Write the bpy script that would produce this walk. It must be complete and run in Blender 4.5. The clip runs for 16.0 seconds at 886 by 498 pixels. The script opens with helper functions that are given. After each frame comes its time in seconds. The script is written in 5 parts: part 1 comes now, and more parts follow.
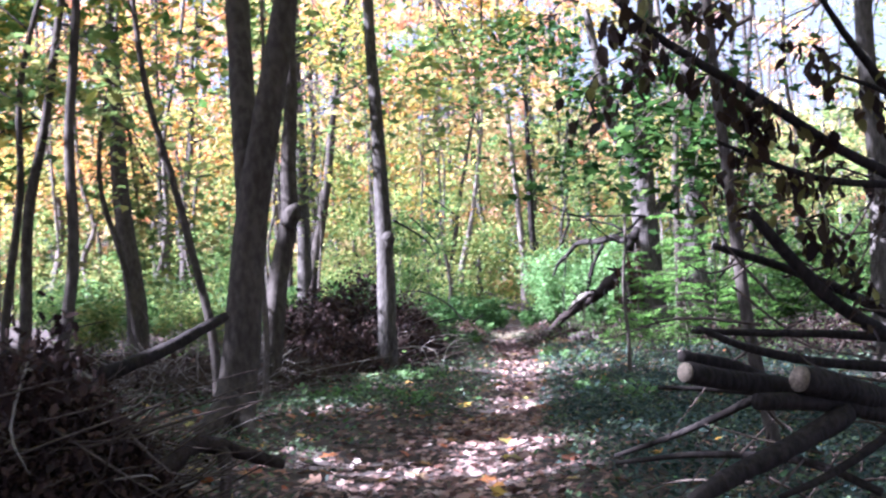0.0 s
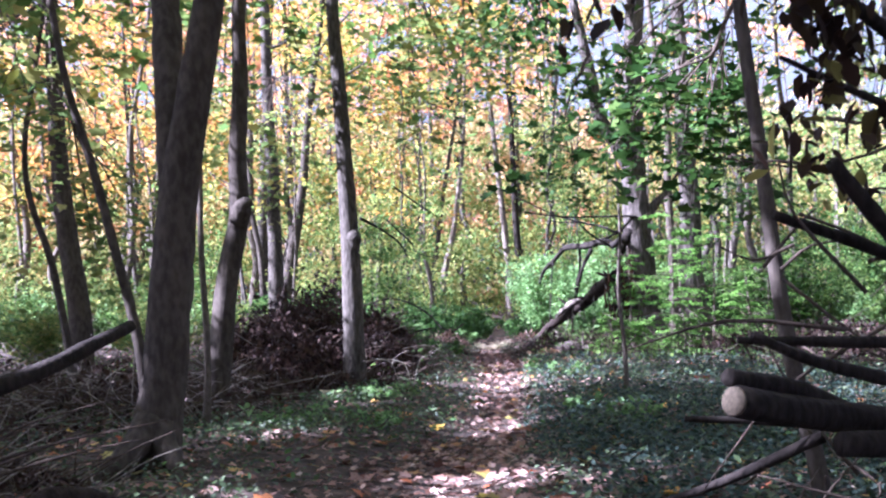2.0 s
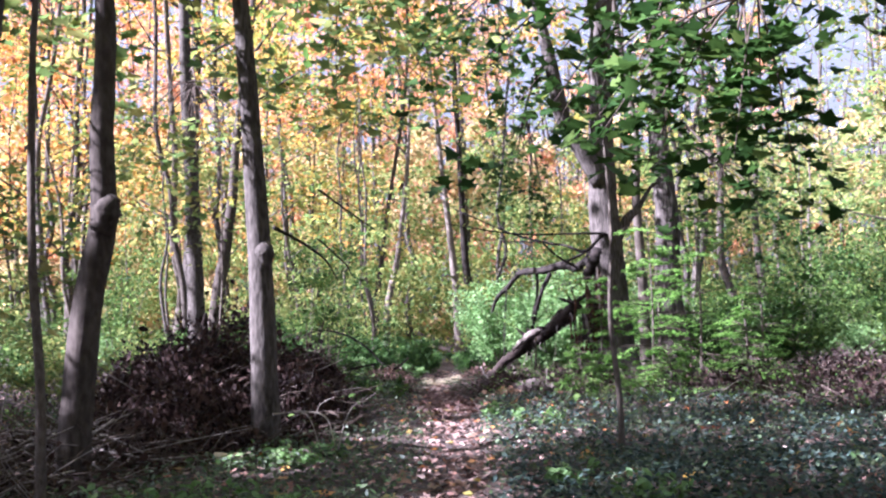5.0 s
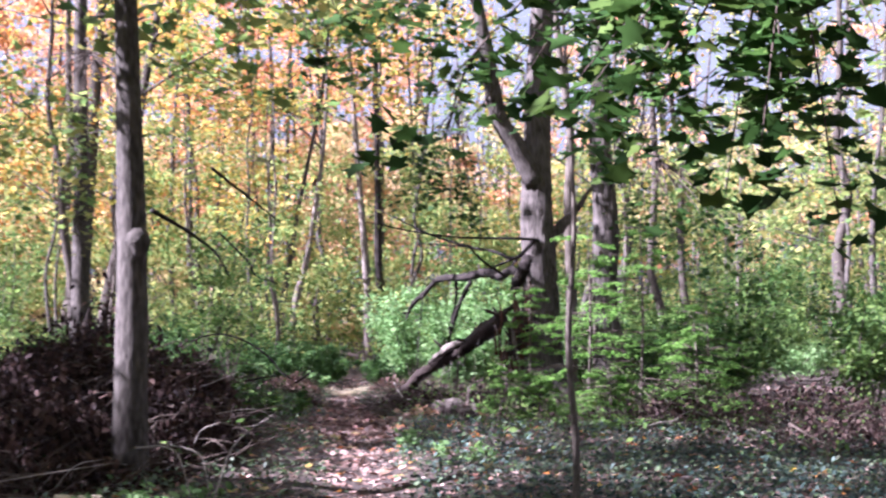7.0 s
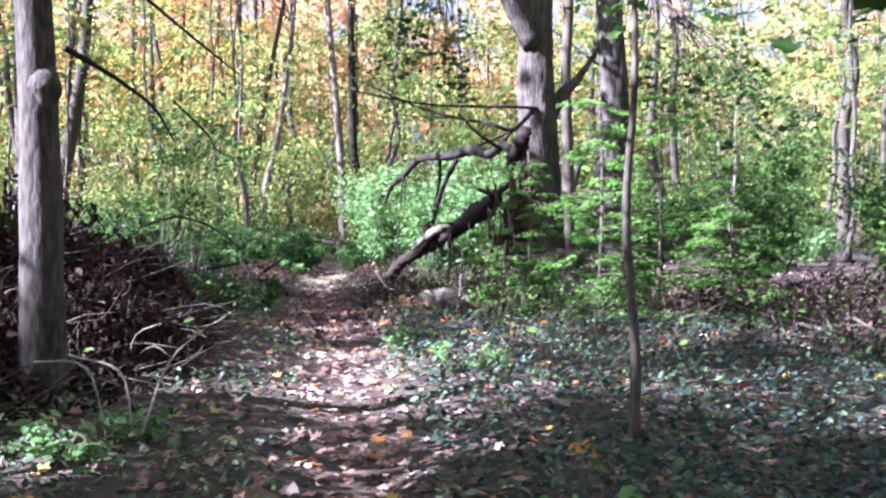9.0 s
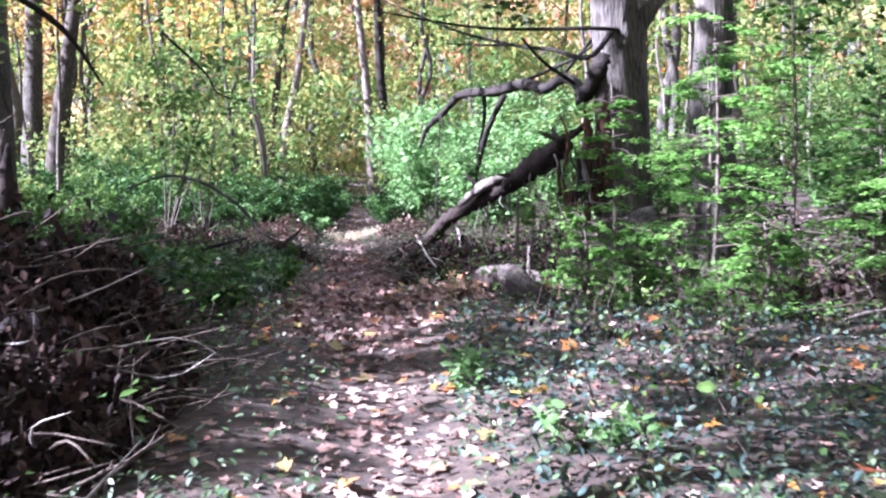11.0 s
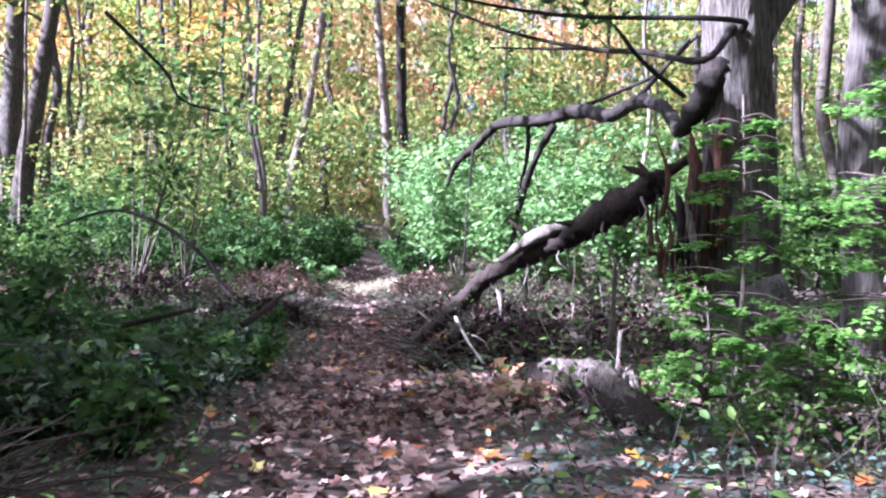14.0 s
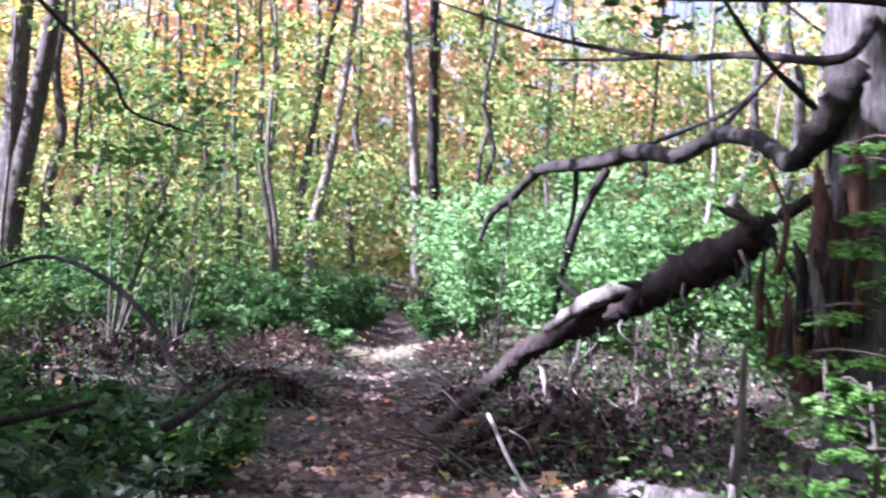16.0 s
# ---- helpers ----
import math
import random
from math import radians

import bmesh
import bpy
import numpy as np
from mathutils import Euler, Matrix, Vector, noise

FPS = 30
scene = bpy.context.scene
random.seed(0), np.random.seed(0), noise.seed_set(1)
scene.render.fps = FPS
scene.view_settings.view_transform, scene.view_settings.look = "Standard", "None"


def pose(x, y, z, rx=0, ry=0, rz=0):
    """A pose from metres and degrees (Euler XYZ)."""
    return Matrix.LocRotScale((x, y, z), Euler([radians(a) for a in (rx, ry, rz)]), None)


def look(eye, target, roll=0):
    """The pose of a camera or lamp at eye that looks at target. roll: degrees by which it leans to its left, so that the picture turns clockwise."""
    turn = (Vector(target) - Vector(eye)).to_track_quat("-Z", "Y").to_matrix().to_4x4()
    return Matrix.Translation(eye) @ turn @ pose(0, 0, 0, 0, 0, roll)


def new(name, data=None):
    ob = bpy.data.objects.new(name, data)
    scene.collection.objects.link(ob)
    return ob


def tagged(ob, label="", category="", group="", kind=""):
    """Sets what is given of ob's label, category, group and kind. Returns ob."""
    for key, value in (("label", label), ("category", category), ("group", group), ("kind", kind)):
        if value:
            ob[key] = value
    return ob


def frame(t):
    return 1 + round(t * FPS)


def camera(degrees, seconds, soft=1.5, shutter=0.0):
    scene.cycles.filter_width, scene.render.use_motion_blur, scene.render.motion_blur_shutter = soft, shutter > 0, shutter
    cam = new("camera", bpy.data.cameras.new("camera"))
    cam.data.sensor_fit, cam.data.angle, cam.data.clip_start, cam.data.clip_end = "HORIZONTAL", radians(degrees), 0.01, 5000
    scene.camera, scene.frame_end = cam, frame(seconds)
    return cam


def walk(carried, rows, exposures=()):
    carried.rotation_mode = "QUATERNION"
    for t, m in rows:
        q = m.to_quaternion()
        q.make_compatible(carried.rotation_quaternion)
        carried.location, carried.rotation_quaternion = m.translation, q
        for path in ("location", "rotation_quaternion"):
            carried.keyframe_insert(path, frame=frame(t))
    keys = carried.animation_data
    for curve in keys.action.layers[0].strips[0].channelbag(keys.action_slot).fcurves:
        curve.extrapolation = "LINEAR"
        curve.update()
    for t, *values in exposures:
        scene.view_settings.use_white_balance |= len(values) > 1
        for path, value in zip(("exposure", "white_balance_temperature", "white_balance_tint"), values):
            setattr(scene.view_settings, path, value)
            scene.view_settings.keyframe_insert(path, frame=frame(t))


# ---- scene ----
cam = camera(40.32, 16.0, soft=2.25, shutter=0.4)
walk(cam, [
    (0, pose(-0.000, -0.000, 1.368, 91.32, 1.35, 2.18)),
    (0.5, pose(-0.027, 0.407, 1.359, 91.85, 2.06, 0.36)),
    (1, pose(0.025, 0.842, 1.327, 92.38, 1.91, 0.63)),
    (1.5, pose(0.127, 1.252, 1.321, 92.84, 2.39, 2.56)),
    (2, pose(0.099, 1.792, 1.285, 91.79, 1.68, 1.53)),
    (2.5, pose(0.110, 2.292, 1.268, 91.58, 2.04, 0.93)),
    (3, pose(0.157, 2.825, 1.299, 92.13, 1.62, 1.61)),
    (3.5, pose(0.123, 3.439, 1.257, 91.64, 1.37, 0.84)),
    (4, pose(0.120, 4.001, 1.250, 93.10, 2.21, -0.44)),
    (6.5, pose(0.062, 6.686, 1.246, 93.24, 0.42, -3.12)),
    (7, pose(0.091, 7.234, 1.324, 93.33, -0.28, -5.37)),
    (7.5, pose(0.077, 7.884, 1.218, 91.77, -0.92, -8.69)),
    (8, pose(0.119, 8.382, 1.201, 90.68, -0.94, -8.75)),
    (8.5, pose(0.148, 8.912, 1.191, 90.55, -1.80, -7.01)),
    (9, pose(0.105, 9.426, 1.219, 88.00, -0.10, -6.63)),
    (11.5, pose(0.194, 13.552, 1.424, 84.86, 1.14, -5.39)),
    (12, pose(0.315, 14.138, 1.402, 86.05, -0.85, -3.73)),
    (12.5, pose(0.354, 14.769, 1.344, 87.07, -1.38, -3.36)),
    (13, pose(0.331, 15.393, 1.336, 87.79, -0.90, -5.05)),
    (13.5, pose(0.337, 16.095, 1.329, 86.98, -2.42, -3.99)),
    (14, pose(0.277, 16.711, 1.319, 86.94, -0.62, -4.60)),
    (14.5, pose(0.353, 17.410, 1.305, 89.18, -0.36, -4.82)),
    (15, pose(0.385, 18.066, 1.226, 89.15, -0.04, -4.94)),
    (15.5, pose(0.449, 18.626, 1.236, 88.98, 0.54, -5.60)),
    (16, pose(0.496, 19.264, 1.213, 89.81, -1.60, -3.02)),
], exposures=[(0, 3.2, 4850, 28), (1.5, 3.1, 4870, 31), (2.8, 3.02, 4950, 33), (4, 2.9, 5080, 32), (7, 2.74, 5220, 36), (9, 3.07, 4970, 28), (13, 3.18, 4900, 30), (16, 3.05, 4850, 32)])

# world and sun: low autumn sun from the side, a little behind the walker
SUN_AZ, SUN_EL = radians(-102), radians(37)       # azimuth clockwise from +y
world = bpy.data.worlds.new("sky")
scene.world = world
world.use_nodes = True
wn = world.node_tree.nodes
sky = wn.new("ShaderNodeTexSky")
sky.sky_type, sky.sun_disc = "NISHITA", False
sky.sun_elevation, sky.sun_rotation = SUN_EL, SUN_AZ
sky.dust_density = 5.0
wn["Background"].inputs["Strength"].default_value = 0.039
hazy = wn.new("ShaderNodeHueSaturation")
hazy.inputs["Saturation"].default_value = 0.2
world.node_tree.links.new(sky.outputs[0], hazy.inputs["Color"])
world.node_tree.links.new(hazy.outputs[0], wn["Background"].inputs[0])
sun_data = bpy.data.lights.new("sun", "SUN")
sun_data.energy, sun_data.angle, sun_data.color = 5.0, radians(0.53), (1.0, 0.94, 0.85)
to_sun = Vector((math.sin(SUN_AZ) * math.cos(SUN_EL), math.cos(SUN_AZ) * math.cos(SUN_EL), math.sin(SUN_EL)))
new("sun", sun_data).matrix_world = look(to_sun * 60, (0, 0, 0))

# ---- materials ----


def node_material(name):
    m = bpy.data.materials.new(name)
    m.use_nodes = True
    t = m.node_tree
    return m, t.nodes, t.links, t.nodes["Principled BSDF"]


def ramp(nodes, stops, interpolation="LINEAR"):
    r = nodes.new("ShaderNodeValToRGB")
    e = r.color_ramp.elements
    while len(e) < len(stops):
        e.new(0.5)
    r.color_ramp.interpolation = interpolation
    for k, (p, c) in enumerate(stops):
        e[k].position, e[k].color = p, (*c, 1)
    return r


def bark(name, dark, light, scale=6.0, stretch=0.25, bump=0.6, moss=None):
    m, n, l, b = node_material(name)
    tc, mp = n.new("ShaderNodeTexCoord"), n.new("ShaderNodeMapping")
    mp.inputs["Scale"].default_value = (1, 1, stretch)
    l.new(tc.outputs["Object"], mp.inputs[0])
    fine, broad = n.new("ShaderNodeTexNoise"), n.new("ShaderNodeTexNoise")
    fine.inputs["Scale"].default_value, fine.inputs["Detail"].default_value = scale * 5, 6
    broad.inputs["Scale"].default_value, broad.inputs["Detail"].default_value = scale * 0.45, 4
    l.new(mp.outputs[0], fine.inputs[0])
    l.new(tc.outputs["Object"], broad.inputs[0])
    r1 = ramp(n, [(0.38, dark), (0.64, light)])
    mid = [a * 0.6 + c * 0.4 for a, c in zip(dark, light)]
    r2 = ramp(n, [(0.38, moss or mid), (0.62, light)])
    l.new(fine.outputs[0], r1.inputs[0])
    l.new(broad.outputs[0], r2.inputs[0])
    mix = n.new("ShaderNodeMixRGB")
    mix.blend_type = "MIX"
    mix.inputs[0].default_value = 0.45
    l.new(r1.outputs[0], mix.inputs[1])
    l.new(r2.outputs[0], mix.inputs[2])
    l.new(mix.outputs[0], b.inputs["Base Color"])
    b.inputs["Roughness"].default_value = 0.92
    b.inputs["Specular IOR Level"].default_value = 0.15
    bp = n.new("ShaderNodeBump")
    bp.inputs["Strength"].default_value, bp.inputs["Distance"].default_value = bump, 0.16 / scale
    l.new(fine.outputs[0], bp.inputs["Height"])
    l.new(bp.outputs[0], b.inputs["Normal"])
    return m


def leaf(name, colours, through_light=0.45, rough=0.58, each=False):
    """Leaves: each one its own colour, lit from behind as well as in front."""
    m, n, l, b = node_material(name)
    g = n.new("ShaderNodeNewGeometry")
    k = len(colours)
    r = ramp(n, [(i / max(1, k - 1), c) for i, c in enumerate(colours)])
    info = n.new("ShaderNodeObjectInfo")
    l.new(info.outputs["Random"] if each else g.outputs["Random Per Island"], r.inputs[0])
    no = n.new("ShaderNodeTexNoise")
    no.inputs["Scale"].default_value = 2.2
    tc = n.new("ShaderNodeTexCoord")
    l.new(tc.outputs["Object"], no.inputs[0])
    hs = n.new("ShaderNodeHueSaturation")
    mr = n.new("ShaderNodeMapRange")
    mr.inputs["From Min"].default_value, mr.inputs["From Max"].default_value = 0.3, 0.7
    mr.inputs["To Min"].default_value, mr.inputs["To Max"].default_value = 0.7, 1.25
    l.new(no.outputs[0], mr.inputs[0])
    l.new(mr.outputs[0], hs.inputs["Value"])
    l.new(r.outputs[0], hs.inputs["Color"])
    l.new(hs.outputs[0], b.inputs["Base Color"])
    b.inputs["Roughness"].default_value = rough
    b.inputs["Specular IOR Level"].default_value = 0.15 if rough > 0.55 else 0.4
    tr, mx = n.new("ShaderNodeBsdfTranslucent"), n.new("ShaderNodeMixShader")
    l.new(hs.outputs[0], tr.inputs["Color"])
    mx.inputs[0].default_value = through_light
    l.new(b.outputs[0], mx.inputs[1])
    l.new(tr.outputs[0], mx.inputs[2])
    l.new(mx.outputs[0], n["Material Output"].inputs["Surface"])
    return m


M_BEECH = bark("smooth_grey_bark", (0.028, 0.022, 0.018), (0.10, 0.082, 0.066), 4, 0.5, 0.25)
M_MAPLE = bark("mottled_grey_bark", (0.018, 0.015, 0.012), (0.125, 0.107, 0.09), 6, 0.3, 0.6)
M_OLD = bark("furrowed_old_bark", (0.014, 0.011, 0.009), (0.15, 0.128, 0.11), 8, 0.14, 1.0)
M_DARKBARK = bark("dark_brown_bark", (0.010, 0.008, 0.007), (0.038, 0.030, 0.025), 7, 0.4, 0.6)
M_FALLEN = bark("weathered_log_bark", (0.010, 0.007, 0.006), (0.05, 0.036, 0.029), 9, 0.4, 1.0)
M_PALE = bark("pale_weathered_wood", (0.06, 0.048, 0.04), (0.24, 0.20, 0.165), 8, 0.3, 0.6)
M_ROTTEN = bark("bleached_rotten_wood", (0.022, 0.016, 0.012), (0.20, 0.165, 0.14), 10, 0.25, 1.0)
M_STRAW = bark("bright_straw_tone", (0.42, 0.34, 0.22), (0.66, 0.56, 0.40), 9, 0.5, 0.1)
M_CUT = bark("sawn_wood_end", (0.09, 0.07, 0.05), (0.20, 0.16, 0.118), 14, 1, 0.2)
M_SPLINTER = bark("rotten_red_wood", (0.03, 0.014, 0.010), (0.12, 0.058, 0.038), 9, 0.15, 0.8)
M_TWIG = bark("dead_twig_bark", (0.03, 0.023, 0.018), (0.12, 0.09, 0.07), 8, 0.5, 0.4)
M_PALETWIG = bark("bleached_twig", (0.12, 0.10, 0.08), (0.32, 0.28, 0.235), 8, 0.5, 0.3)
M_SAPLING = bark("sapling_bark", (0.05, 0.04, 0.031), (0.16, 0.132, 0.105), 9, 0.4, 0.3)

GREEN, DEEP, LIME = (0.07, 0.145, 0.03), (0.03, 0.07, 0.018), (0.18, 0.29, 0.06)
YELLOW, ORANGE, RUST = (0.52, 0.36, 0.06), (0.56, 0.24, 0.05), (0.36, 0.11, 0.035)
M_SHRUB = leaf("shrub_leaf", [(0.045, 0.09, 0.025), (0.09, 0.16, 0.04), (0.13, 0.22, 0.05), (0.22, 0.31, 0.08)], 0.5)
# shrub leaf colour lowered to stand for shade
M_DARKSHRUB = leaf("shade_tint_shrub_leaf", [DEEP, (0.05, 0.10, 0.03), GREEN, (0.10, 0.18, 0.05)], 0.4)
# shrub leaf colour raised to stand for sunlight
M_LIMESHRUB = leaf("sunlit_tint_shrub_leaf", [(0.10, 0.19, 0.05), (0.16, 0.28, 0.09), (0.24, 0.40, 0.15), (0.34, 0.48, 0.20)], 0.55)
M_HEMLOCK = leaf("needle_spray", [(0.08, 0.18, 0.03), (0.14, 0.28, 0.05), (0.22, 0.40, 0.08), (0.32, 0.50, 0.14)], 0.55)
M_UNDER = leaf("understory_leaf", [(0.10, 0.18, 0.05), (0.18, 0.26, 0.07), (0.30, 0.35, 0.10), (0.44, 0.39, 0.12)], 0.55)
M_MAPLELEAF = leaf("maple_leaf", [DEEP, (0.035, 0.075, 0.016), GREEN, (0.09, 0.13, 0.025)], 0.4)
M_CANOPY = leaf("canopy_leaf", [GREEN, (0.11, 0.18, 0.035), (0.2, 0.27, 0.05), (0.36, 0.34, 0.06), YELLOW], 0.5)
M_GOLD = leaf("golden_leaf", [(0.18, 0.25, 0.05), (0.34, 0.34, 0.07), (0.5, 0.42, 0.09), (0.6, 0.42, 0.09), ORANGE], 0.5)
M_ORANGE = leaf("orange_leaf", [YELLOW, (0.60, 0.34, 0.08), ORANGE, (0.50, 0.20, 0.06), RUST], 0.5)
# far autumn leaves, colours paled and raised to stand for blown-out sunlight
M_FARGOLD = leaf("overlit_far_golden_leaf", [(0.32, 0.35, 0.14), (0.50, 0.43, 0.19), (0.63, 0.46, 0.22), (0.66, 0.42, 0.22)], 0.5)
M_FARORANGE = leaf("overlit_far_orange_leaf", [(0.66, 0.47, 0.24), (0.70, 0.42, 0.22), (0.70, 0.34, 0.17), (0.60, 0.27, 0.15)], 0.5)
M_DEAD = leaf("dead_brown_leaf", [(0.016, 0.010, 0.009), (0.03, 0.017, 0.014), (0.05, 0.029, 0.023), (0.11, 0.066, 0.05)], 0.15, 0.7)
M_WILTED = leaf("wilted_leaf", [(0.022, 0.013, 0.012), (0.03, 0.018, 0.014), (0.045, 0.026, 0.018), (0.05, 0.03, 0.02), (0.07, 0.05, 0.025), (0.26, 0.24, 0.06)], 0.25, 0.6)
M_LITTER = leaf("leaf_litter", [(0.12, 0.072, 0.056), (0.23, 0.14, 0.112), (0.35, 0.225, 0.185), (0.43, 0.30, 0.25), (0.26, 0.125, 0.09), (0.52, 0.42, 0.36)], 0.1, 0.85)
M_TRAILLEAF = leaf("rusty_trail_leaf", [(0.07, 0.036, 0.03), (0.13, 0.066, 0.052), (0.19, 0.10, 0.08), (0.24, 0.15, 0.125), (0.12, 0.082, 0.07), (0.36, 0.26, 0.22)], 0.1, 0.7)
M_TANLEAF = leaf("tan_drifted_leaf", [(0.30, 0.15, 0.085), (0.42, 0.23, 0.13), (0.38, 0.26, 0.18), (0.52, 0.36, 0.25)], 0.2, 0.6)
M_BRIGHTLITTER = leaf("fresh_fallen_leaf", [(0.5, 0.36, 0.05), (0.5, 0.22, 0.04), (0.42, 0.09, 0.03), (0.45, 0.4, 0.1)], 0.2, 0.5)
M_FALLENLEAF = leaf("single_fallen_leaf", [(0.40, 0.27, 0.05), (0.38, 0.17, 0.04), (0.26, 0.07, 0.03), (0.24, 0.15, 0.09), (0.22, 0.12, 0.08), (0.34, 0.28, 0.08)], 0.2, 0.5, each=True)
# the extra blue stands for the sky's sheen on the green leaves
M_IVY = leaf("ground_ivy_leaf", [(0.018, 0.036, 0.030), (0.036, 0.062, 0.050), (0.06, 0.09, 0.072), (0.095, 0.13, 0.105)], 0.2, 0.58)
M_HERB = leaf("low_herb_leaf", [(0.028, 0.046, 0.024), (0.05, 0.075, 0.038), (0.085, 0.13, 0.055), (0.15, 0.17, 0.10), (0.10, 0.2, 0.06)], 0.3, 0.55)


def earth_material():
    m, n, l, b = node_material("forest_soil")
    tc = n.new("ShaderNodeTexCoord")
    a, c = n.new("ShaderNodeTexNoise"), n.new("ShaderNodeTexNoise")
    a.inputs["Scale"].default_value, a.inputs["Detail"].default_value = 9, 8
    c.inputs["Scale"].default_value, c.inputs["Detail"].default_value = 0.7, 4
    l.new(tc.outputs["Object"], a.inputs[0])
    l.new(tc.outputs["Object"], c.inputs[0])
    r = ramp(n, [(0.3, (0.022, 0.015, 0.011)), (0.55, (0.065, 0.042, 0.030)), (0.75, (0.14, 0.094, 0.068))])
    r2 = ramp(n, [(0.35, (0.6, 0.55, 0.5)), (0.65, (1, 1, 1))])
    mx = n.new("ShaderNodeMixRGB")
    mx.blend_type = "MULTIPLY"
    mx.inputs[0].default_value = 1
    l.new(a.outputs[0], r.inputs[0])
    l.new(c.outputs[0], r2.inputs[0])
    l.new(r.outputs[0], mx.inputs[1])
    l.new(r2.outputs[0], mx.inputs[2])
    l.new(mx.outputs[0], b.inputs["Base Color"])
    b.inputs["Roughness"].default_value = 0.95
    bp = n.new("ShaderNodeBump")
    bp.inputs["Distance"].default_value = 0.04
    l.new(a.outputs[0], bp.inputs["Height"])
    l.new(bp.outputs[0], b.inputs["Normal"])
    return m


M_SOIL = earth_material()

# ---- geometry helpers ----
RNG = np.random.default_rng(7)


def smooth(a, b, v):
    u = np.clip((v - a) / (b - a), 0, 1)
    return u * u * (3 - 2 * u)


def path_x(y):
    """The middle of the trail at y."""
    return np.interp(y, [-20, 4, 9, 11, 13, 15, 17.5, 20.5, 25, 30, 38, 48, 60, 90], [-0.6, -0.45, -0.36, -0.08, 0.22, 0.36, 0.42, 0.43, 0.37, 0.43, 0.45, 1.0, 1.6, 1.6])


def path_half(y):
    """Half the width of the trodden leaves at y."""
    return np.interp(y, [-20, 9, 11.5, 13, 20.5, 23, 28, 31, 42], [0.9, 0.85, 0.5, 0.27, 0.29, 0.62, 0.62, 0.33, 0.14])


def lie(x, y):
    """Height of the ground."""
    x, y = np.asarray(x, float), np.asarray(y, float)
    z = -0.42 * smooth(20, 31, y) - 0.3 * smooth(33, 44, y) + 1.6 * smooth(50, 95, y)
    off = x - path_x(y)
    z = z - 0.09 * np.exp(-(off / (0.1 + 1.15 * path_half(y))) ** 2) + 0.05 * np.exp(-((np.abs(off) - 1.1) / 0.5) ** 2)
    z = z + 0.28 * smooth(1.5, 6, -off) * smooth(26, 34, y) + 0.35 * smooth(3, 10, off) * smooth(20, 30, y)
    z = z + 0.035 * np.sin(1.3 * x + 0.6 * y) * np.sin(0.9 * y - 0.4 * x) + 0.012 * np.sin(3.1 * x + 1.7) * np.sin(1.9 * y + 1.3 * x)
    return z


def to_mesh(name, v, faces, smooth_faces=False):
    """A mesh from an array of places and an array of equal-sided faces (or a list of such arrays)."""
    me = bpy.data.meshes.new(name)
    if not isinstance(faces, list):
        faces = [faces]
    faces = [np.asarray(f, np.int32) for f in faces if len(f)]
    sizes = np.concatenate([np.full(len(f), f.shape[1], np.int32) for f in faces])
    loops = np.concatenate([f.ravel() for f in faces])
    me.vertices.add(len(v))
    me.vertices.foreach_set("co", np.asarray(v, np.float32).ravel())
    me.loops.add(len(loops))
    me.loops.foreach_set("vertex_index", loops)
    me.polygons.add(len(sizes))
    me.polygons.foreach_set("loop_start", np.concatenate([[0], np.cumsum(sizes)[:-1]]).astype(np.int32))
    if smooth_faces:
        me.polygons.foreach_set("use_smooth", np.ones(len(sizes), bool))
    me.update(calc_edges=True)
    return me


def part(name, me, material, parent=None, label="", kind=""):
    me.materials.append(material)
    ob = new(name, me)
    if parent is not None:
        ob.parent = parent
    return tagged(ob, label, kind=kind)


def thing(name, place, label, category, group="", kind=""):
    ob = new(name)
    ob.location = place
    ob.empty_display_size = 0.2
    return tagged(ob, label, category, group, kind)


def curve(points, steps=6):
    """A smooth line through the points (Catmull-Rom)."""
    p = np.asarray(points, float)
    p = np.vstack([2 * p[0] - p[1], p, 2 * p[-1] - p[-2]])
    out = []
    for i in range(1, len(p) - 2):
        for u in np.arange(steps) / steps:
            out.append(0.5 * (2 * p[i] + (p[i + 1] - p[i - 1]) * u + (2 * p[i - 1] - 5 * p[i] + 4 * p[i + 1] - p[i + 2]) * u ** 2
                              + (3 * p[i] - p[i - 1] - 3 * p[i + 1] + p[i + 2]) * u ** 3))
    out.append(p[-2])
    return np.array(out)


